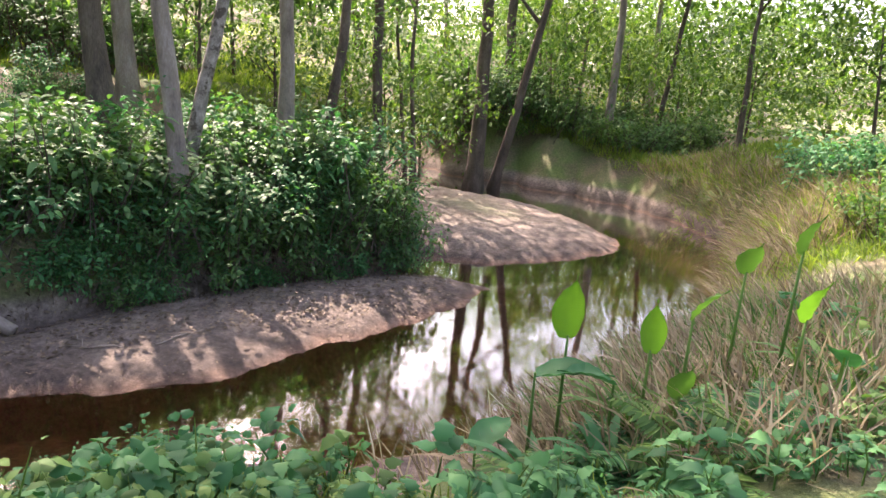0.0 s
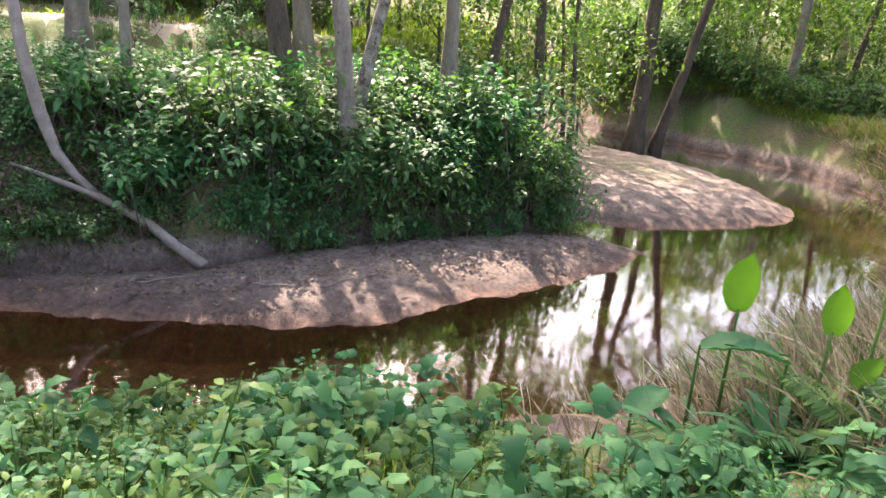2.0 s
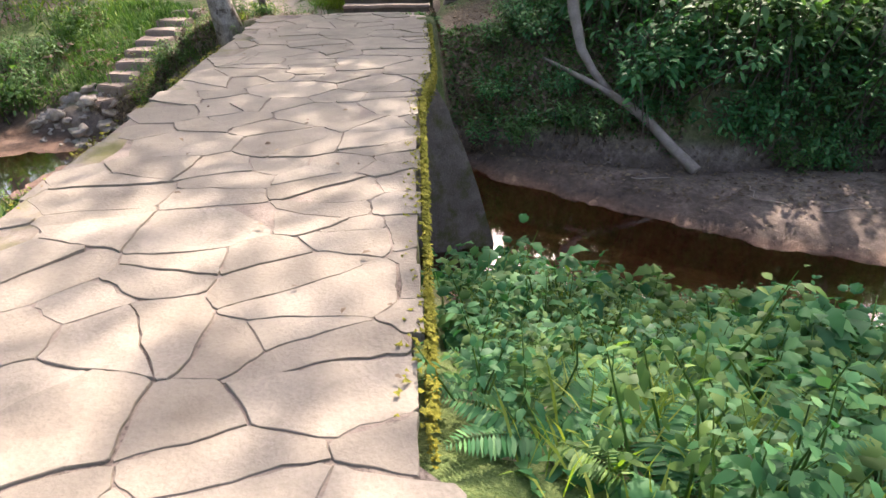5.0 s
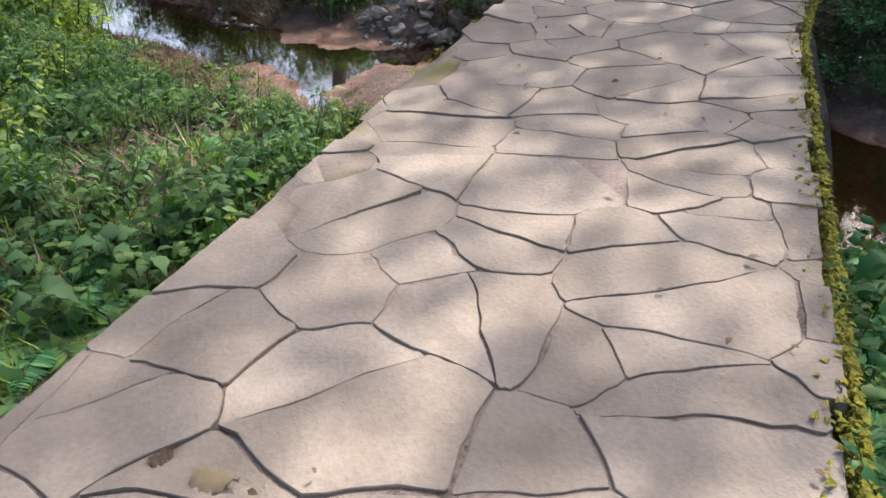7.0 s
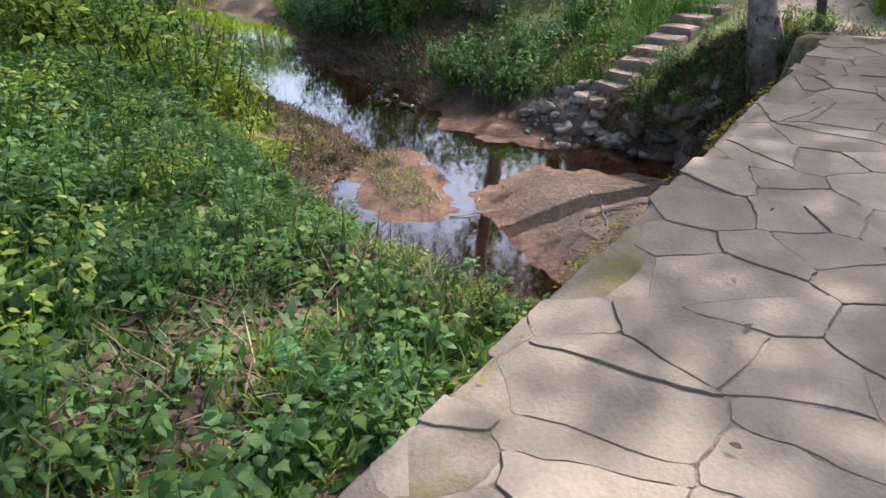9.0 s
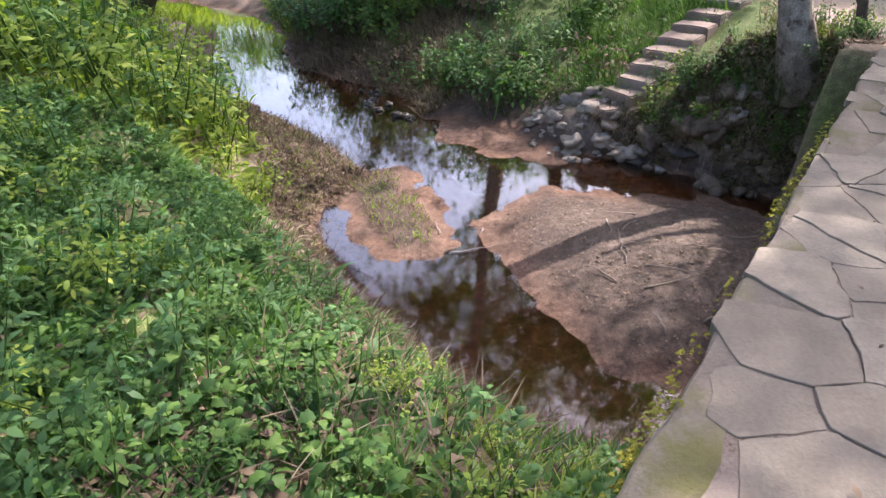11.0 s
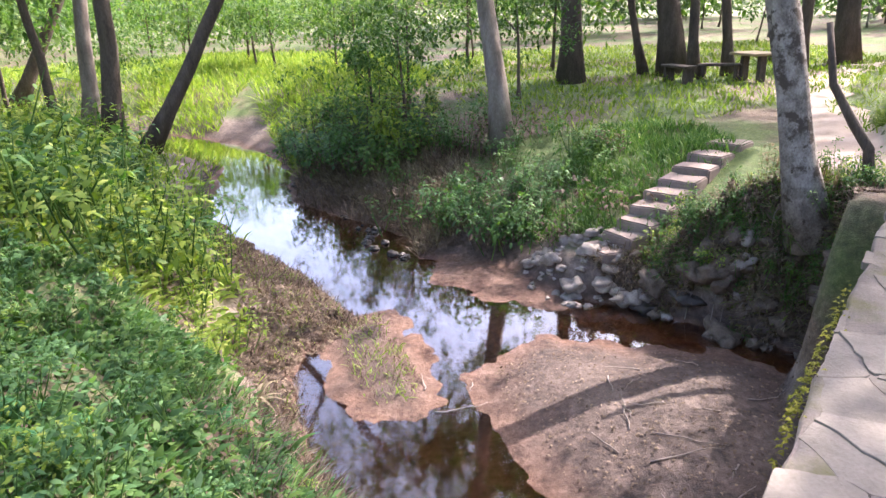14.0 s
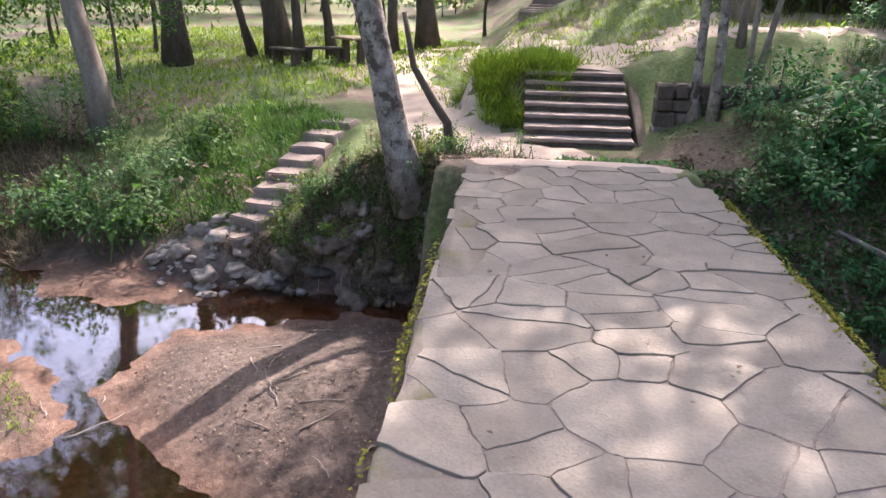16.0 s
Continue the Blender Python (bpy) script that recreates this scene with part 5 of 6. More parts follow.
put_plants("weed_clump", "dark green and withered weed clump on the shaded far bank", "plant", "far bank weeds", WEED, [LEAF_DARK, DRYLEAF, LEAF_MID], LEAF_MID, spots_in(DSR, 44, _r, 0.35, no_go), _r, (0.7, 1.35))
KNOLL = [(-11.6, 4.0), (-12.3, 3.2), (-12.9, 2.7), (-13.4, 2.5), (-13.75, 3.1), (-14.3, 3.7), (-14.3, 4.6), (-12.8, 4.9), (-11.5, 4.6)]
put_plants("weed_clump", "dry green and straw-coloured weeds below the pale tree", "plant", "knoll weeds", WEED, [LEAF_LIME, STRAW, LEAF_MID], STRAW, spots_in(KNOLL, 40, _r, 0.2), _r, (0.45, 0.8))
# greenery at the right of the near bank, and bushes on the bend
NEAR2 = [(0.3, 2.7), (0.3, 4.0), (1.0, 5.3), (2.4, 6.4), (4.6, 6.4), (5, 3), (2, 2)]
put_plants("broadleaf_herb", "green broad-leaved herb among the reeds", "plant", "reed bank herbs", HERB, [LEAF_BLUE, LEAF_MID], LEAF_MID, spots_in(NEAR2, 24, _r, 0.22, no_go), _r, (0.6, 1.0))
BEND = [(4.6, 7.2), (4.6, 10.0), (5.9, 13.0), (6.9, 16), (7.4, 20), (10, 20), (11, 15), (9.5, 8), (7, 5.5)]
put_plants("shrub", "leafy green bush on the sunlit bank of the bend", "shrub", "bend bushes", SHRUB, [LEAF_MID, LEAF_BLUE], BARK_DARK, spots_in(BEND, 40, _r, 0.5, no_go), _r, (0.7, 1.3))
SCRUB = [(-3, 27.5), (0.5, 29.8), (3.0, 28.5), (5.0, 27.2), (9, 30), (6, 33), (-4, 34)]
put_plants("shrub", "low sunlit bush at the far shore", "shrub", "far shore bushes", SHRUB, [LEAF_DARK, LEAF_MID], BARK_DARK, spots_in(SCRUB, 50, _r, 0.5, no_go), _r, (1.0, 1.8))
put_plants("shrub", "dark bush overhanging the shaded far shore", "shrub", "shore bushes", SHRUB, [LEAF_DARK], BARK_DARK, [(-14.9, 0.7), (-15.4, 0.2), (-15.2, 1.1), (-16.2, 0.5), (-15.9, 1.2), (-19.8, -0.9), (-19.0, -0.4), (-20.4, -1.6)], _r, (0.5, 0.8))
TOP = [tuple(on_bridge(14.5, -4)), tuple(on_bridge(17, -2.5)), tuple(on_bridge(20, -5)), tuple(on_bridge(19, -14)), tuple(on_bridge(14, -12))]
put_plants("shrub", "dark hedge-like shrub at the top of the slope", "shrub", "hilltop shrubs", SHRUB, [LEAF_DARK], BARK_DARK, spots_in(TOP, 24, _r, 0.9), _r, (1.2, 1.9))
FARB = [(-20, -3.6), (-22.5, -4.4), (-25, -4.5), (-24, -1.5), (-20.5, -0.4), (-18, -1.2)]
put_plants("shrub", "round green bush on the far creek bank", "shrub", "far bank bushes", SHRUB, [LEAF_MID, LEAF_DARK, LEAF_LIME], BARK_DARK, spots_in(FARB, 16, _r, 0.6, no_go), _r, (0.6, 1.1))


put_plants("weed_clump", "leafy green weed among the bank herbs", "plant", "bank weeds", WEED, [LEAF_MID, LEAF_BLUE], LEAF_MID, spots_in(NEAR, 38, _r, 0.25, no_go), _r, (0.45, 0.8))
FACE = [(-10.9, 4.9), (-11.4, 4.25), (-12.2, 3.2), (-12.9, 2.6), (-13.1, 2.9), (-12.4, 3.8), (-11.7, 4.7)]
put_plants("weed_clump", "dark weeds hanging on the eroded bank", "plant", "bank face weeds", WEED, [LEAF_DARK, LEAF_MID], LEAF_MID, spots_in(FACE, 28, _r, 0.14), _r, (0.35, 0.65))


def fern_mesh(rng):
    """One frond: a curved rib with paired leaflets."""
    n = 25
    u = np.linspace(0.12, 1.0, n)
    ln = 0.55
    rib = np.stack([u * ln, u * 0, 0.42 * u * ln - 0.42 * ln * u ** 2.2], 1)
    ch = [tube(rib, 0.004 * (1.1 - u), 4, False)]
    for sgn in (-1, 1):
        D = np.stack([np.full(n, 0.32), np.full(n, sgn * 1.0), np.full(n, -0.12)], 1) + rng.normal(0, 0.06, (n, 3))
        L = 0.145 * np.sin(np.clip(u * 1.02, 0, 1) * np.pi * 0.86 + 0.28) + 0.012
        ch.append(leaves(rib, D, L, L * 0.17 + 0.004, 0.1, 0.15, "oval", rng))
    return fast_mesh(*join(ch), "frond")


_fr = np.random.default_rng(81)
FRONDS = [fern_mesh(_fr) for _ in range(3)]
for k, me in enumerate(FRONDS):
    me.materials.append((LEAF_MID, LEAF_BLUE, LEAF_BLUE)[k])


def fern(x, y, scale, n, rng):
    e = new("fern")
    tagged(e, "green fern with arching feathery fronds on the bank", "fern", "ferns")
    for k in range(n):
        f = part("frond", FRONDS[int(rng.integers(0, 3))], None, e)
        f.matrix_basis = pose(0, 0, 0, 0, rng.uniform(-30, 8), 360 * k / n + rng.uniform(-20, 20)) @ Matrix.Diagonal((1, 1, 1, 1))
    e.matrix_basis = pose(x, y, gz(x, y) - 0.01, 0, 0, rng.uniform(0, 360)) @ Matrix.Diagonal((scale, scale, scale, 1))


for _x, _y, _s in FERNS:
    fern(_x, _y, _s * (0.95 if _y > 2.5 else 0.72 if _y > 0.5 else 0.62), int(_r.integers(7, 11)), _r)


def big_leaf_mesh(rng, L, W):
    """An upright spoon-shaped leaf with a midrib and curled rim."""
    bm = bmesh.new()
    g = []
    for i in range(11):
        u = i / 10
        wd = W * (math.sin(min(1, u * 1.05 + 0.1) * math.pi) ** 0.7) * (1 - 0.25 * u) if i < 10 else 0.01
        row = []
        for k in range(-3, 4):
            f = k / 3
            row.append(bm.verts.new((f * wd * 0.5, 0.05 * L * math.sin(u * 3.1) + 0.18 * wd * f * f + 0.006 * math.sin(u * 25 + f * 3), u * L)))
        g.append(row)
    for a, b in zip(g, g[1:]):
        for k in range(6):
            bm.faces.new((a[k], a[k + 1], b[k + 1], b[k]))
    return bm


def arrow_plants():
    rng = np.random.default_rng(91)
    # x, y at the leaf, z of its base, length, width, yaw, pitch from upright, material
    spots = [(-0.03, 4.3, 0.06, 0.36, 0.2, 12, 6, LEAF_BRIGHT), (0.45, 4.3, 0.02, 0.3, 0.15, -20, 5, LEAF_BRIGHT), (0.66, 4.3, 0.25, 0.24, 0.17, 60, 38, LEAF_MID), (1.28, 4.3, 0.3, 0.26, 0.17, 30, 22, LEAF_BRIGHT),
             (0.98, 4.5, 0.5, 0.22, 0.16, 10, 30, LEAF_MID), (1.28, 4.5, 0.65, 0.24, 0.16, 40, 20, LEAF_MID), (0.25, 4.2, -0.15, 0.34, 0.2, -70, 75, LEAF_BLUE), (-0.2, 4.2, -0.15, 0.4, 0.26, 80, 80, LEAF_BLUE), (0.62, 4.2, -0.2, 0.24, 0.16, 10, 25, LEAF_MID),
             (1.5, 4.2, 0.1, 0.3, 0.18, -50, 60, LEAF_BLUE), (-0.5, 4.1, -0.6, 0.42, 0.2, 150, 85, LEAF_BLUE), (-8.15, -0.85, -1.45, 0.2, 0.15, 100, 30, LEAF_BRIGHT), (-7.9, -0.7, -1.55, 0.18, 0.13, 20, 40, LEAF_LIME)]
    for x, y, z, L, W, yaw, pitch, m in spots:
        L, W = L * 1.12, W * 1.1
        e = new("arrow_leaf_plant")
        tagged(e, "tall-stemmed plant with one large spoon-shaped green leaf", "plant", "large-leaved plants")
        g = gz(x, y + 0.05)
        v, t = tube([(x + 0.02, y + 0.06, g - 0.05), (x + 0.01, y + 0.03, (g + z) / 2), (x, y, z + 0.02)], [0.014, 0.011, 0.007], 6)
        part("stem", fast_mesh(v, t, "stem"), LEAF_MID, e, smooth=True)
        bm = big_leaf_mesh(rng, L, W)
        bm.transform(pose(x, y, z, pitch, 0, yaw))
        part("leaf", bm, m, e, smooth=True)


arrow_plants()


def strap_clumps():
    """Rosettes of long arching leaves."""
    rng = np.random.default_rng(95)
    for x, y, n, ln, m in ((-0.1, 4.0, 16, 0.75, LEAF_BLUE), (0.2, 3.85, 14, 0.7, LEAF_BLUE), (0.42, 4.45, 12, 0.7, LEAF_MID), (-0.35, 4.35, 10, 0.6, STRAW), (0.75, 4.6, 12, 0.8, STRAW), (1.2, 4.8, 12, 0.8, STRAW), (1.6, 4.5, 12, 0.8, LEAF_MID), (-4.55, 3.75, 7, 0.75, STRAW), (-3.0, -1.2, 12, 0.5, LEAF_MID), (-8.8, -1.0, 14, 0.45, LEAF_MID), (-10.1, -1.65, 14, 0.4, STRAW)):
        e = new("strap_leaf_clump")
        tagged(e, "clump of long arching strap-like leaves on the bank" if m is not STRAW else "clump of dry tan arching leaves on the bank", "plant", "strap-leaved clumps")
        for k in range(n):
            a = rng.uniform(0, 6.28)
            el = rng.uniform(0.8, 1.35)
            L = ln * rng.uniform(0.7, 1.15)
            V, F = [], []
            for i in range(8):
                u = i / 7
                r = math.cos(el) * L * u + 0.35 * L * u * u
                z = math.sin(el) * L * u - 0.62 * L * u ** 2.4
                wd = 0.018 * (1 - u ** 3) * (1.0 if m is STRAW else 1.7)
                for sgn in (-1, 1):
                    V.append((math.cos(a) * r - math.sin(a) * sgn * wd, math.sin(a) * r + math.cos(a) * sgn * wd, z + abs(sgn) * 0.004))
                if i:
                    F.append((2 * i - 2, 2 * i - 1, 2 * i + 1, 2 * i))
            part("leaf", mesh_from(V, F, "leaf"), m, e, smooth=True)
        e.matrix_basis = pose(x, y, gz(x, y) - 0.02)


strap_clumps()


# ---------------------------------------------------------------- grass, reeds, litter: past counting
def slope(P):
    e = 0.12
    h0 = height(P[:, 0], P[:, 1])
    gx = (height(P[:, 0] + e, P[:, 1]) - h0) / e
    gy = (height(P[:, 0], P[:, 1] + e) - h0) / e
    return np.clip(gx, -2, 2), np.clip(gy, -2, 2)


def blades(name, poly, n, L, wd, material, label, lean=0.35, seed=0, avoid=None, category="grass", droop=0.3):
    rng = np.random.default_rng(seed)
    q = np.array(poly)
    P = rng.uniform(q.min(0), q.max(0), (n * 3, 2))
    P = P[inside(P[:, 0], P[:, 1], [tuple(a) for a in poly])]
    d = sdist(P[:, 0], P[:, 1], CHANNEL)
    s, w = along(P[:, 0], P[:, 1]), across(P[:, 0], P[:, 1])
    ok = (d < -0.05) & ~((s > DECK0 - 1) & (s < 6.6) & (w > -0.25) & (w < WIDE + 0.15)) if avoid is None else avoid(P, d, s, w)
    ok &= (wave(P[:, 0], P[:, 1], 1.9, seed) + rng.normal(0, 0.35, len(P))) > -0.35
    P = P[ok][:n]
    z = height(P[:, 0], P[:, 1]) - 0.01
    P3 = np.column_stack([P, z])
    gx, gy = slope(P)
    D = np.column_stack([rng.normal(0, lean, (len(P), 2)) - 0.6 * np.column_stack([gx, gy]), np.ones(len(P))])
    ln = rng.uniform(*L, len(P))
    v, t = leaves(P3, D, ln, rng.uniform(*wd, len(P)), 0.2, droop, "blade", rng)
    return tagged(part(name, fast_mesh(v, t, name), material), label, category, kind="stuff")


def litter(name, poly, n, L, material, label, seed, lift=0.012, category="leaf litter", avoid=None):
    rng = np.random.default_rng(seed)
    q = np.array(poly)
    P = rng.uniform(q.min(0), q.max(0), (n * 3, 2))
    P = P[inside(P[:, 0], P[:, 1], [tuple(a) for a in poly])][:n]
    z = height(P[:, 0], P[:, 1])
    s, w = along(P[:, 0], P[:, 1]), across(P[:, 0], P[:, 1])
    deck = (s > -5) & (s < 6) & (w > 0.05) & (w < WIDE - 0.05)
    z = np.where(deck, 0.008, z)
    ok = z > WATER + 0.005
    P, z = P[ok], z[ok]
    gx, gy = slope(P)
    h = rng.normal(0, 1, (len(P), 2))
    D = np.column_stack([h, rng.normal(0.05, 0.15, len(P)) + np.where(deck[ok], 0, h[:, 0] * gx + h[:, 1] * gy)])
    lift = lift + 0.03 * np.where(deck[ok], 0, np.hypot(gx, gy))
    ln = rng.uniform(*L, len(P))
    v, t = leaves(np.column_stack([P, z + lift]), D, ln, ln * 0.55, 0.2, 0.1, "oval", rng)
    return tagged(part(name, fast_mesh(v, t, name), material), label, category, kind="stuff")


RB = [(5.5, 12.5), (6.2, 15.5), (7.0, 19), (6.6, 22), (5.4, 25.5), (4, 28), (10, 34), (18, 26), (14, 10), (8, 7)]
blades("grass", RB, 26000, (0.35, 0.8), (0.012, 0.03), GRASS, "tall pale-tipped grass on the creek bend's bank", 0.4, 1)
blades("dry_grass", [(3.0, 11), (5.0, 15.2), (6.3, 19), (6.1, 22), (4.8, 26), (7.5, 24), (8.5, 18), (6.5, 12)], 5000, (0.5, 1.1), (0.012, 0.03), STRAW, "dry straw-coloured grass leaning over the water", 0.55, 2)
blades("reeds", [(-0.2, 4.6), (0.2, 6.0), (1.6, 8.6), (3.0, 9.5), (4.0, 7.5), (2.8, 4.4), (0.9, 4.0)], 3300, (0.35, 0.85), (0.010, 0.024), STRAW, "dry tan reeds and stalks at the creek edge", 0.35, 3)
SHORE = [(-3.4, -1.2), (-5.0, -0.1), (-6.6, 1.2), (-7.3, 1.5), (-8.4, 0.2), (-9.4, -0.3), (-10.4, -0.9), (-10.6, -1.8), (-8.6, -1.6), (-7.2, -0.6), (-5.6, -1.2)]
blades("dead_stems", SHORE, 2200, (0.12, 0.4), (0.004, 0.009), DRYLEAF, "thin brown dead stems tangled among the weeds", 1.1, 41, droop=0.15, category="dead stems")
blades("dead_stems", SHORE, 900, (0.12, 0.36), (0.004, 0.01), STRAW, "pale dry stems tangled among the weeds", 1.1, 42, droop=0.15, category="dead stems")
litter("leaf_litter", SHORE, 3500, (0.03, 0.075), DRYLEAF, "curled brown leaves under the shore weeds", 43, 0.03)
blades("grass", [(-4.6, 15.2), (-3.6, 17), (-4.4, 22), (-5, 26), (-7, 30), (-11, 28), (-9, 18), (-6.5, 16)], 9000, (0.2, 0.55), (0.012, 0.03), GRASS, "grass on the slope behind the beach", 0.5, 44)
blades("reeds", [(-0.5, 3.9), (0.0, 5.0), (0.8, 5.8), (2.0, 5.6), (2.4, 4.3), (1.0, 3.4)], 1500, (0.3, 0.75), (0.008, 0.018), STRAW, "dry tan reeds leaning on the near bank", 0.6, 45)
blades("grass", [(3, 10.5), (4.3, 13), (5.2, 17), (6.0, 21), (5.4, 25), (3, 28), (0, 30), (0, 32), (5, 30), (8, 25), (8.4, 19), (7, 13), (5, 10)], 14000, (0.25, 0.65), (0.012, 0.028), GRASS, "long grass hanging over the bend's shore", 0.6, 46)
UNDER = [(-10.8, 5.2), (-9.2, 6.35), (-7.6, 7.55), (-6.5, 8.2), (-7.0, 9.2), (-9, 8.8), (-11.2, 6.8)]
blades("undergrowth", UNDER, 6000, (0.06, 0.2), (0.02, 0.05), LEAF_DARK, "low dark leafy undergrowth on the shaded bank", 0.9, 47, category="undergrowth")
litter("leaf_litter", UNDER, 4000, (0.04, 0.1), DRYLEAF, "brown fallen leaves under the bank shrubs", 48)
blades("grass", [(-0.2, 4.6), (0.2, 6.0), (1.6, 8.6), (3.0, 9.5), (4.0, 7.5), (2.8, 4.4), (0.9, 4.0)], 2200, (0.3, 0.8), (0.010, 0.022), LEAF_MID, "green sedge among the dry reeds", 0.5, 49)
blades("reeds", [(-1.6, 5.2), (-0.6, 6.3), (0.6, 6.6), (0.4, 5.2)], 160, (0.3, 0.9), (0.008, 0.02), STRAW, "dry tan stalks standing at the creek edge", 0.35, 33)
blades("grass", NEAR, 3500, (0.15, 0.4), (0.006, 0.014), GRASS, "thin green grass among the bank herbs", 0.5, 4)
blades("grass", DSN, 5000, (0.1, 0.28), (0.006, 0.014), LEAF_MID, "thin green grass among the bank weeds", 0.5, 5)
blades("dry_grass", [(-8.2, 0.2), (-9.2, -0.3), (-10.4, -0.9), (-12.4, -1.0), (-14, -2.0), (-15.6, -3.4), (-15.8, -4.2), (-13, -2.6), (-10.4, -2.0), (-8.4, -0.8), (-7.2, 0.9)], 6500, (0.1, 0.32), (0.005, 0.012), DRYLEAF, "dry brown grass along the muddy shore", 0.7, 6)
blades("grass", [(-13.7, 2.4), (-15.7, 4.6), (-17.8, 4.8), (-19, 3.2), (-16.5, 1.8), (-14.8, 1.2)], 7000, (0.12, 0.42), (0.010, 0.022), LEAF_MID, "bright green grass beside the creek steps", 0.5, 7)
blades("grass", [(-14.6, 6.6), (-17.4, 7.6), (-17.2, 9.6), (-15.0, 8.9), (-13.9, 7.6)], 9000, (0.2, 0.55), (0.008, 0.018), GRASS, "sunlit grass tussocks beside the stairs", 0.5, 8)
blades("dry_grass", [(-14.9, -0.7), (-16.2, -0.9), (-21, -4.2), (-21.5, -2.2), (-18, 0.4), (-15.6, 0.4)], 9000, (0.15, 0.45), (0.008, 0.02), STRAW, "dry brown grass on the low far shore", 0.7, 9)
blades("grass", [(-17, 2.5), (-30, -2), (-42, 0), (-42, 16), (-27, 14), (-20, 7)], 16000, (0.12, 0.35), (0.02, 0.05), GRASS, "short sunlit meadow grass under the trees", 0.5, 10)
# Lighter leaf colour than GRASS stands in for sunshine on these two banks.
blades("grass", [(-15.4, -3.5), (-17.6, -5.0), (-20, -6.0), (-22.5, -6.4), (-30, -10), (-46, -15.7), (-40, -26), (-22, -20), (-14, -10)], 15000, (0.25, 0.7), (0.02, 0.05), LEAF_LIME, "sunlit long grass along the downstream bank", 0.5, 11)
blades("grass", [(-20.5, -3.9), (-30, -7.8), (-46, -12.8), (-42, -4), (-28, -1)], 12000, (0.3, 0.8), (0.02, 0.05), LEAF_LIME, "bright yellow-green grass by the creek's far bend", 0.5, 12)
blades("grass", [(-14, 14), (-5, 18), (-5, 28), (0, 34), (12, 36), (14, 60), (-14, 60), (-20, 30)], 15000, (0.2, 0.5), (0.02, 0.06), GRASS, "sunlit grass of the far meadow", 0.5, 13)
litter("leaf_litter", [(-10, 6), (-6, 7), (-1, 11), (-1, 14), (-7, 14), (-12, 10)], 7000, (0.03, 0.09), DRYLEAF, "brown fallen leaves on the shaded bank", 14)
litter("leaf_litter", BAR, 1600, (0.012, 0.05), DRYLEAF, "scattered fallen leaves on the sandbar", 15)
litter("leaf_litter", MUD, 2200, (0.012, 0.045), DRYLEAF, "scattered fallen leaves on the mud flat", 16)
litter("leaf_litter", [(-2.5, -1), (-6, -0.5), (-9, 3), (-10, 5), (-5, 4), (-1, 2)], 70, (0.02, 0.05), DRYLEAF, "a few fallen leaves on the paving", 17)
litter("leaf_litter", DSN, 1500, (0.03, 0.07), DRYLEAF, "brown fallen leaves among the weeds", 18)
litter("leaf_litter", KNOLL, 2200, (0.03, 0.08), DRYLEAF, "dry fallen leaves below the pale tree", 19)
litter("leaf_litter", NEAR, 900, (0.04, 0.1), DRYLEAF, "brown fallen leaves under the bank herbs", 20)


def above_water(P, d, s, w):
    return height(P[:, 0], P[:, 1]) > WATER + 0.03


blades("dry_grass", SPIT, 900, (0.05, 0.16), (0.004, 0.009), DRYLEAF, "matted dry grass on the muddy spit", 0.9, 21, above_water)
blades("grass", SPIT, 350, (0.06, 0.2), (0.006, 0.014), GRASS, "sparse green grass on the muddy spit", 0.7, 22, above_water)
KNOLL_FACE = [(-11.3, 4.3), (-11.6, 3.8), (-12.3, 3.0), (-13.0, 2.5), (-13.6, 2.4), (-13.9, 3.4), (-12.6, 4.6)]
blades("dry_grass", KNOLL_FACE, 6500, (0.08, 0.3), (0.006, 0.014), STRAW, "dry grass and roots hanging on the knoll's face", 0.9, 23)
blades("grass", KNOLL_FACE, 2600, (0.08, 0.28), (0.006, 0.014), GRASS, "green grass on the knoll below the pale tree", 0.7, 24)
blades("grass", [tuple(on_bridge(12.6, 3.0)), tuple(on_bridge(13, -9)), tuple(on_bridge(24, -12)), tuple(on_bridge(24, 4)), tuple(on_bridge(16, 4))], 9000, (0.12, 0.35), (0.012, 0.03), GRASS, "sparse grass on the hillside above the stairs", 0.6, 25)
litter("leaf_litter", [tuple(on_bridge(6.3, -0.6)), tuple(on_bridge(10.3, -0.6)), tuple(on_bridge(10, -5)), tuple(on_bridge(5.5, -3.5))], 3000, (0.03, 0.08), DRYLEAF, "brown fallen leaves on the shaded slope", 26)
litter("leaf_litter", [(-11.3, 4.2), (-11.7, 3.6), (-12.6, 2.6), (-13.3, 2.3), (-13.5, 2.9), (-12.3, 4.2)], 2600, (0.03, 0.09), DRYLEAF, "dry leaves caught on the eroded bank", 27)
FACE2 = [(-10.6, 5.0), (-11.1, 4.2), (-12.0, 3.1), (-12.8, 2.4), (-13.5, 1.9), (-13.7, 2.4), (-12.9, 3.3), (-12.0, 4.3), (-11.2, 5.0)]
blades("dry_grass", FACE2, 6000, (0.1, 0.35), (0.006, 0.013), DRYLEAF, "brown dead grass and rootlets on the eroded bank", 1.2, 28, above_water, droop=0.35)
blades("dry_grass", FACE2, 2500, (0.08, 0.3), (0.006, 0.012), STRAW, "pale dead grass on the eroded bank", 1.2, 29, above_water, droop=0.35)
litter("leaf_litter", FACE2, 3500, (0.03, 0.09), DRYLEAF, "dead leaves lying on the eroded bank", 30)
blades("grass", [(-2.0, -1.9), (-3.2, -0.95), (-5.2, 0.4), (-6.6, 1.3), (-6.9, 0.6), (-5.4, -0.4), (-3.4, -1.9)], 4200, (0.08, 0.26), (0.005, 0.012), GRASS, "short grass fringing the paving", 0.6, 31)
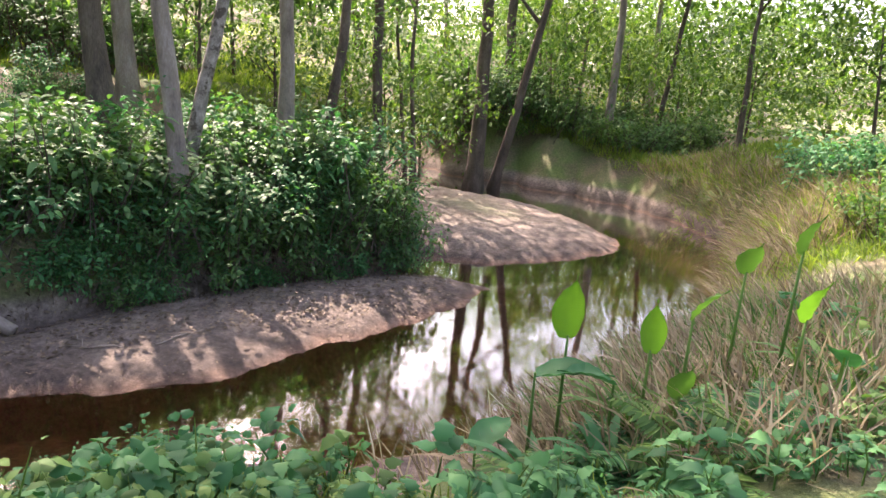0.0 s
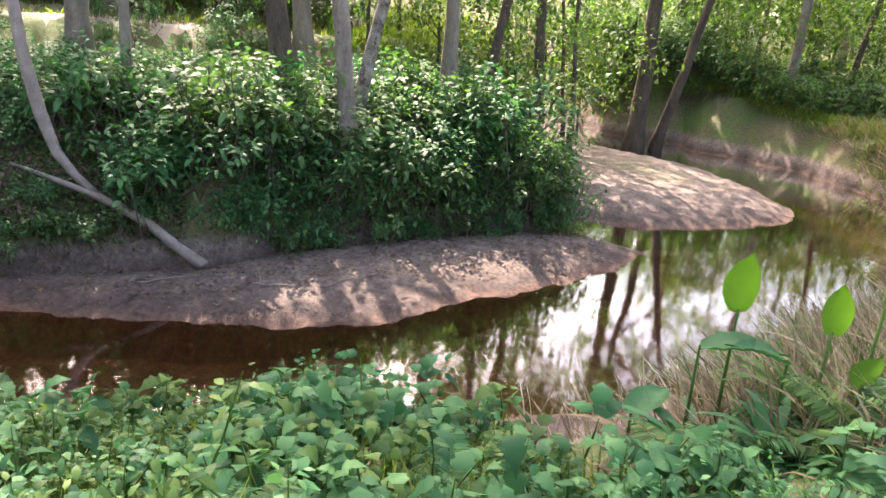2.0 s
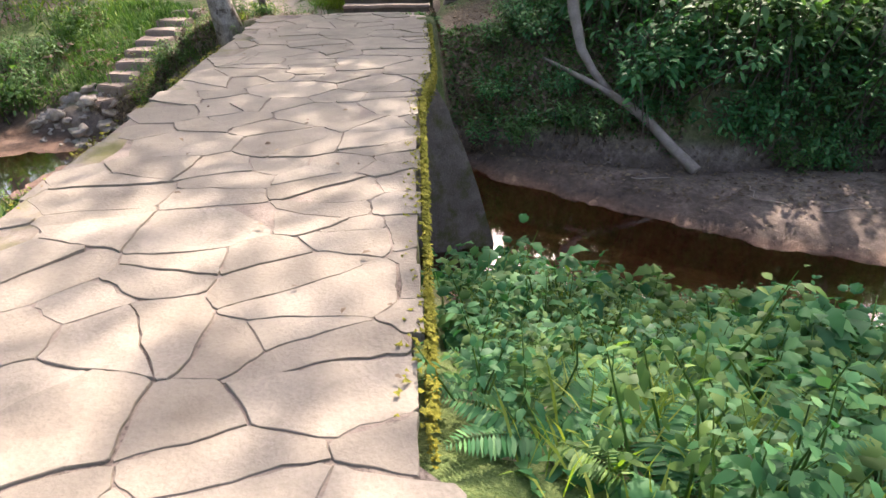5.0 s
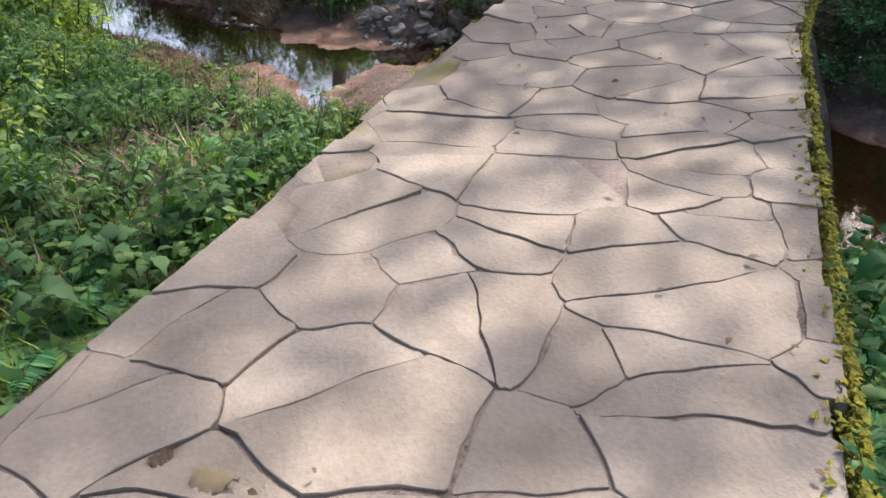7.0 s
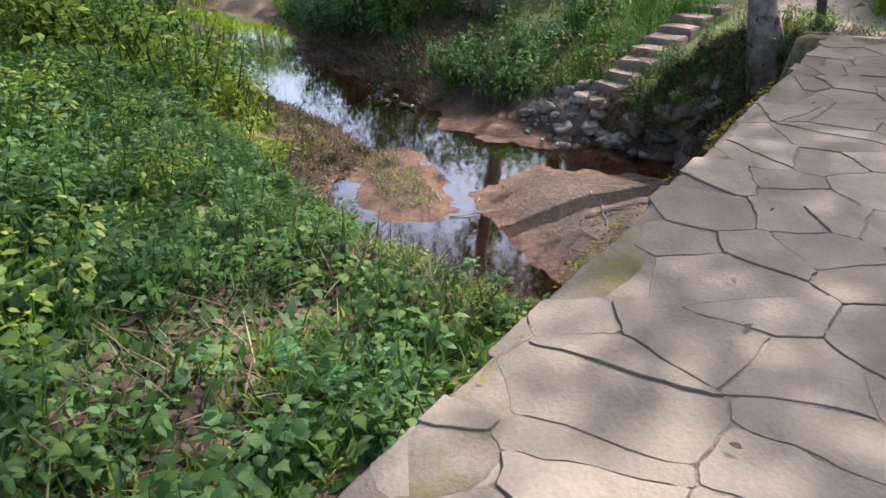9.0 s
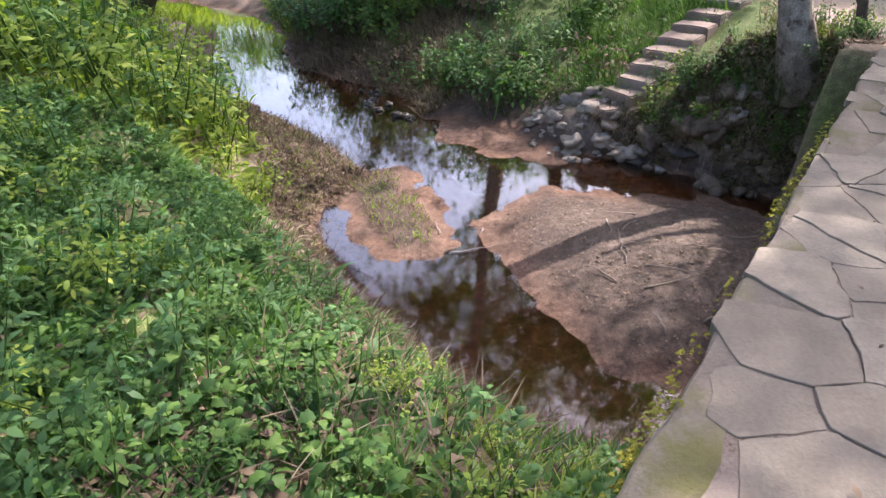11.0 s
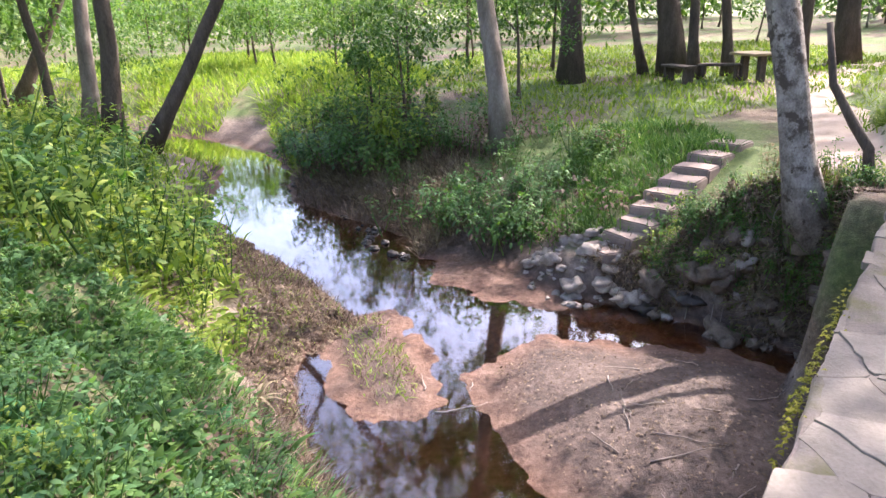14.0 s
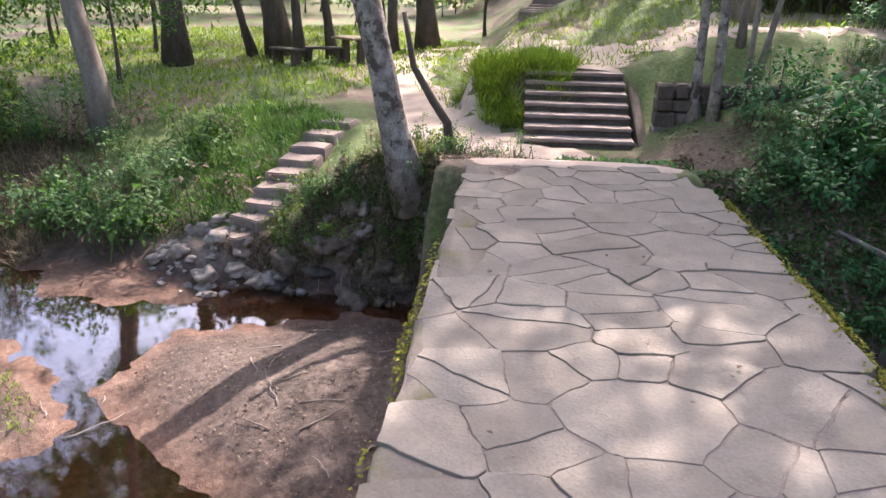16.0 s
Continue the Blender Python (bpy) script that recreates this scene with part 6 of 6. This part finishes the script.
SPITBACK = [(-15.8, -3.5), (-13.6, -1.6), (-12.7, -1.0), (-11.4, -1.55), (-10.3, -1.4), (-10.6, -2.1), (-12.6, -2.6), (-16.0, -4.5)]
blades("dry_grass", SPITBACK, 7000, (0.08, 0.3), (0.006, 0.014), DRYLEAF, "matted brown dead grass behind the muddy spit", 1.0, 51, above_water)
blades("grass", SPITBACK, 1600, (0.08, 0.25), (0.006, 0.014), GRASS, "green grass shooting through the dead mat", 0.7, 52, above_water)
litter("leaf_litter", SPITBACK, 3500, (0.03, 0.1), DRYLEAF, "dead brown leaves behind the muddy spit", 53)
blades("grass", [(-27, -8.2), (-33, -8.6), (-46, -12.5), (-46, -17), (-29.5, -12)], 6000, (0.4, 0.9), (0.02, 0.05), LEAF_LIME, "bright yellow-green grass where the creek bends away", 0.5, 54)
blades("dry_brush", [(-14.9, -0.5), (-18.6, -3.5), (-21.5, -4.0), (-22, -1.8), (-18, 0.8), (-15.6, 0.6)], 9000, (0.2, 0.6), (0.008, 0.02), DRYLEAF, "brown dead brush on the low far shore", 0.9, 55, category="dry brush")
MARGIN = [(-2.6, -1.5), (-3.2, -0.95), (-5.2, 0.4), (-6.6, 1.3), (-7.4, 0.9), (-8.6, -0.4), (-10.6, -2.0), (-9, -4.6), (-5, -3.6)]
blades("undergrowth", MARGIN, 10000, (0.06, 0.19), (0.025, 0.06), LEAF_MID, "low leafy green undergrowth between the bank weeds", 1.0, 61, category="undergrowth")
blades("undergrowth", MARGIN, 8000, (0.06, 0.2), (0.025, 0.06), LEAF_DARK, "low dark leafy undergrowth between the bank weeds", 1.0, 62, category="undergrowth")
blades("undergrowth", DSF, 9000, (0.1, 0.32), (0.03, 0.075), LEAF_LIME, "yellow-green leafy undergrowth on the sunlit bank", 1.0, 63, category="undergrowth")
blades("undergrowth", NEAR, 5000, (0.06, 0.18), (0.025, 0.055), LEAF_BLUE, "low leafy undergrowth beneath the bank herbs", 0.9, 64, category="undergrowth")


def fallen_leaves():
    """Large curled dead leaves lying on the paving."""
    rng = np.random.default_rng(66)
    for x, y, size, m, label in ((-2.77, -0.33, 0.13, STRAW, "large curled pale-yellow dead leaf on the paving"), (-2.72, -0.46, 0.1, DRYLEAF, "curled reddish-brown dead leaf on the paving"), (-2.83, -0.44, 0.08, DRYLEAF, "curled reddish-brown dead leaf on the paving"), (-2.66, -0.4, 0.07, DRYLEAF, "curled reddish-brown dead leaf on the paving")):
        bm = big_leaf_mesh(rng, size, size * 0.75)
        bm.transform(pose(x, y, 0.014, -84, 0, rng.uniform(0, 360)))
        tagged(part("fallen_leaf", bm, m, smooth=True), label, "leaf", "large dead leaves on the paving")


fallen_leaves()
build_flagstones()
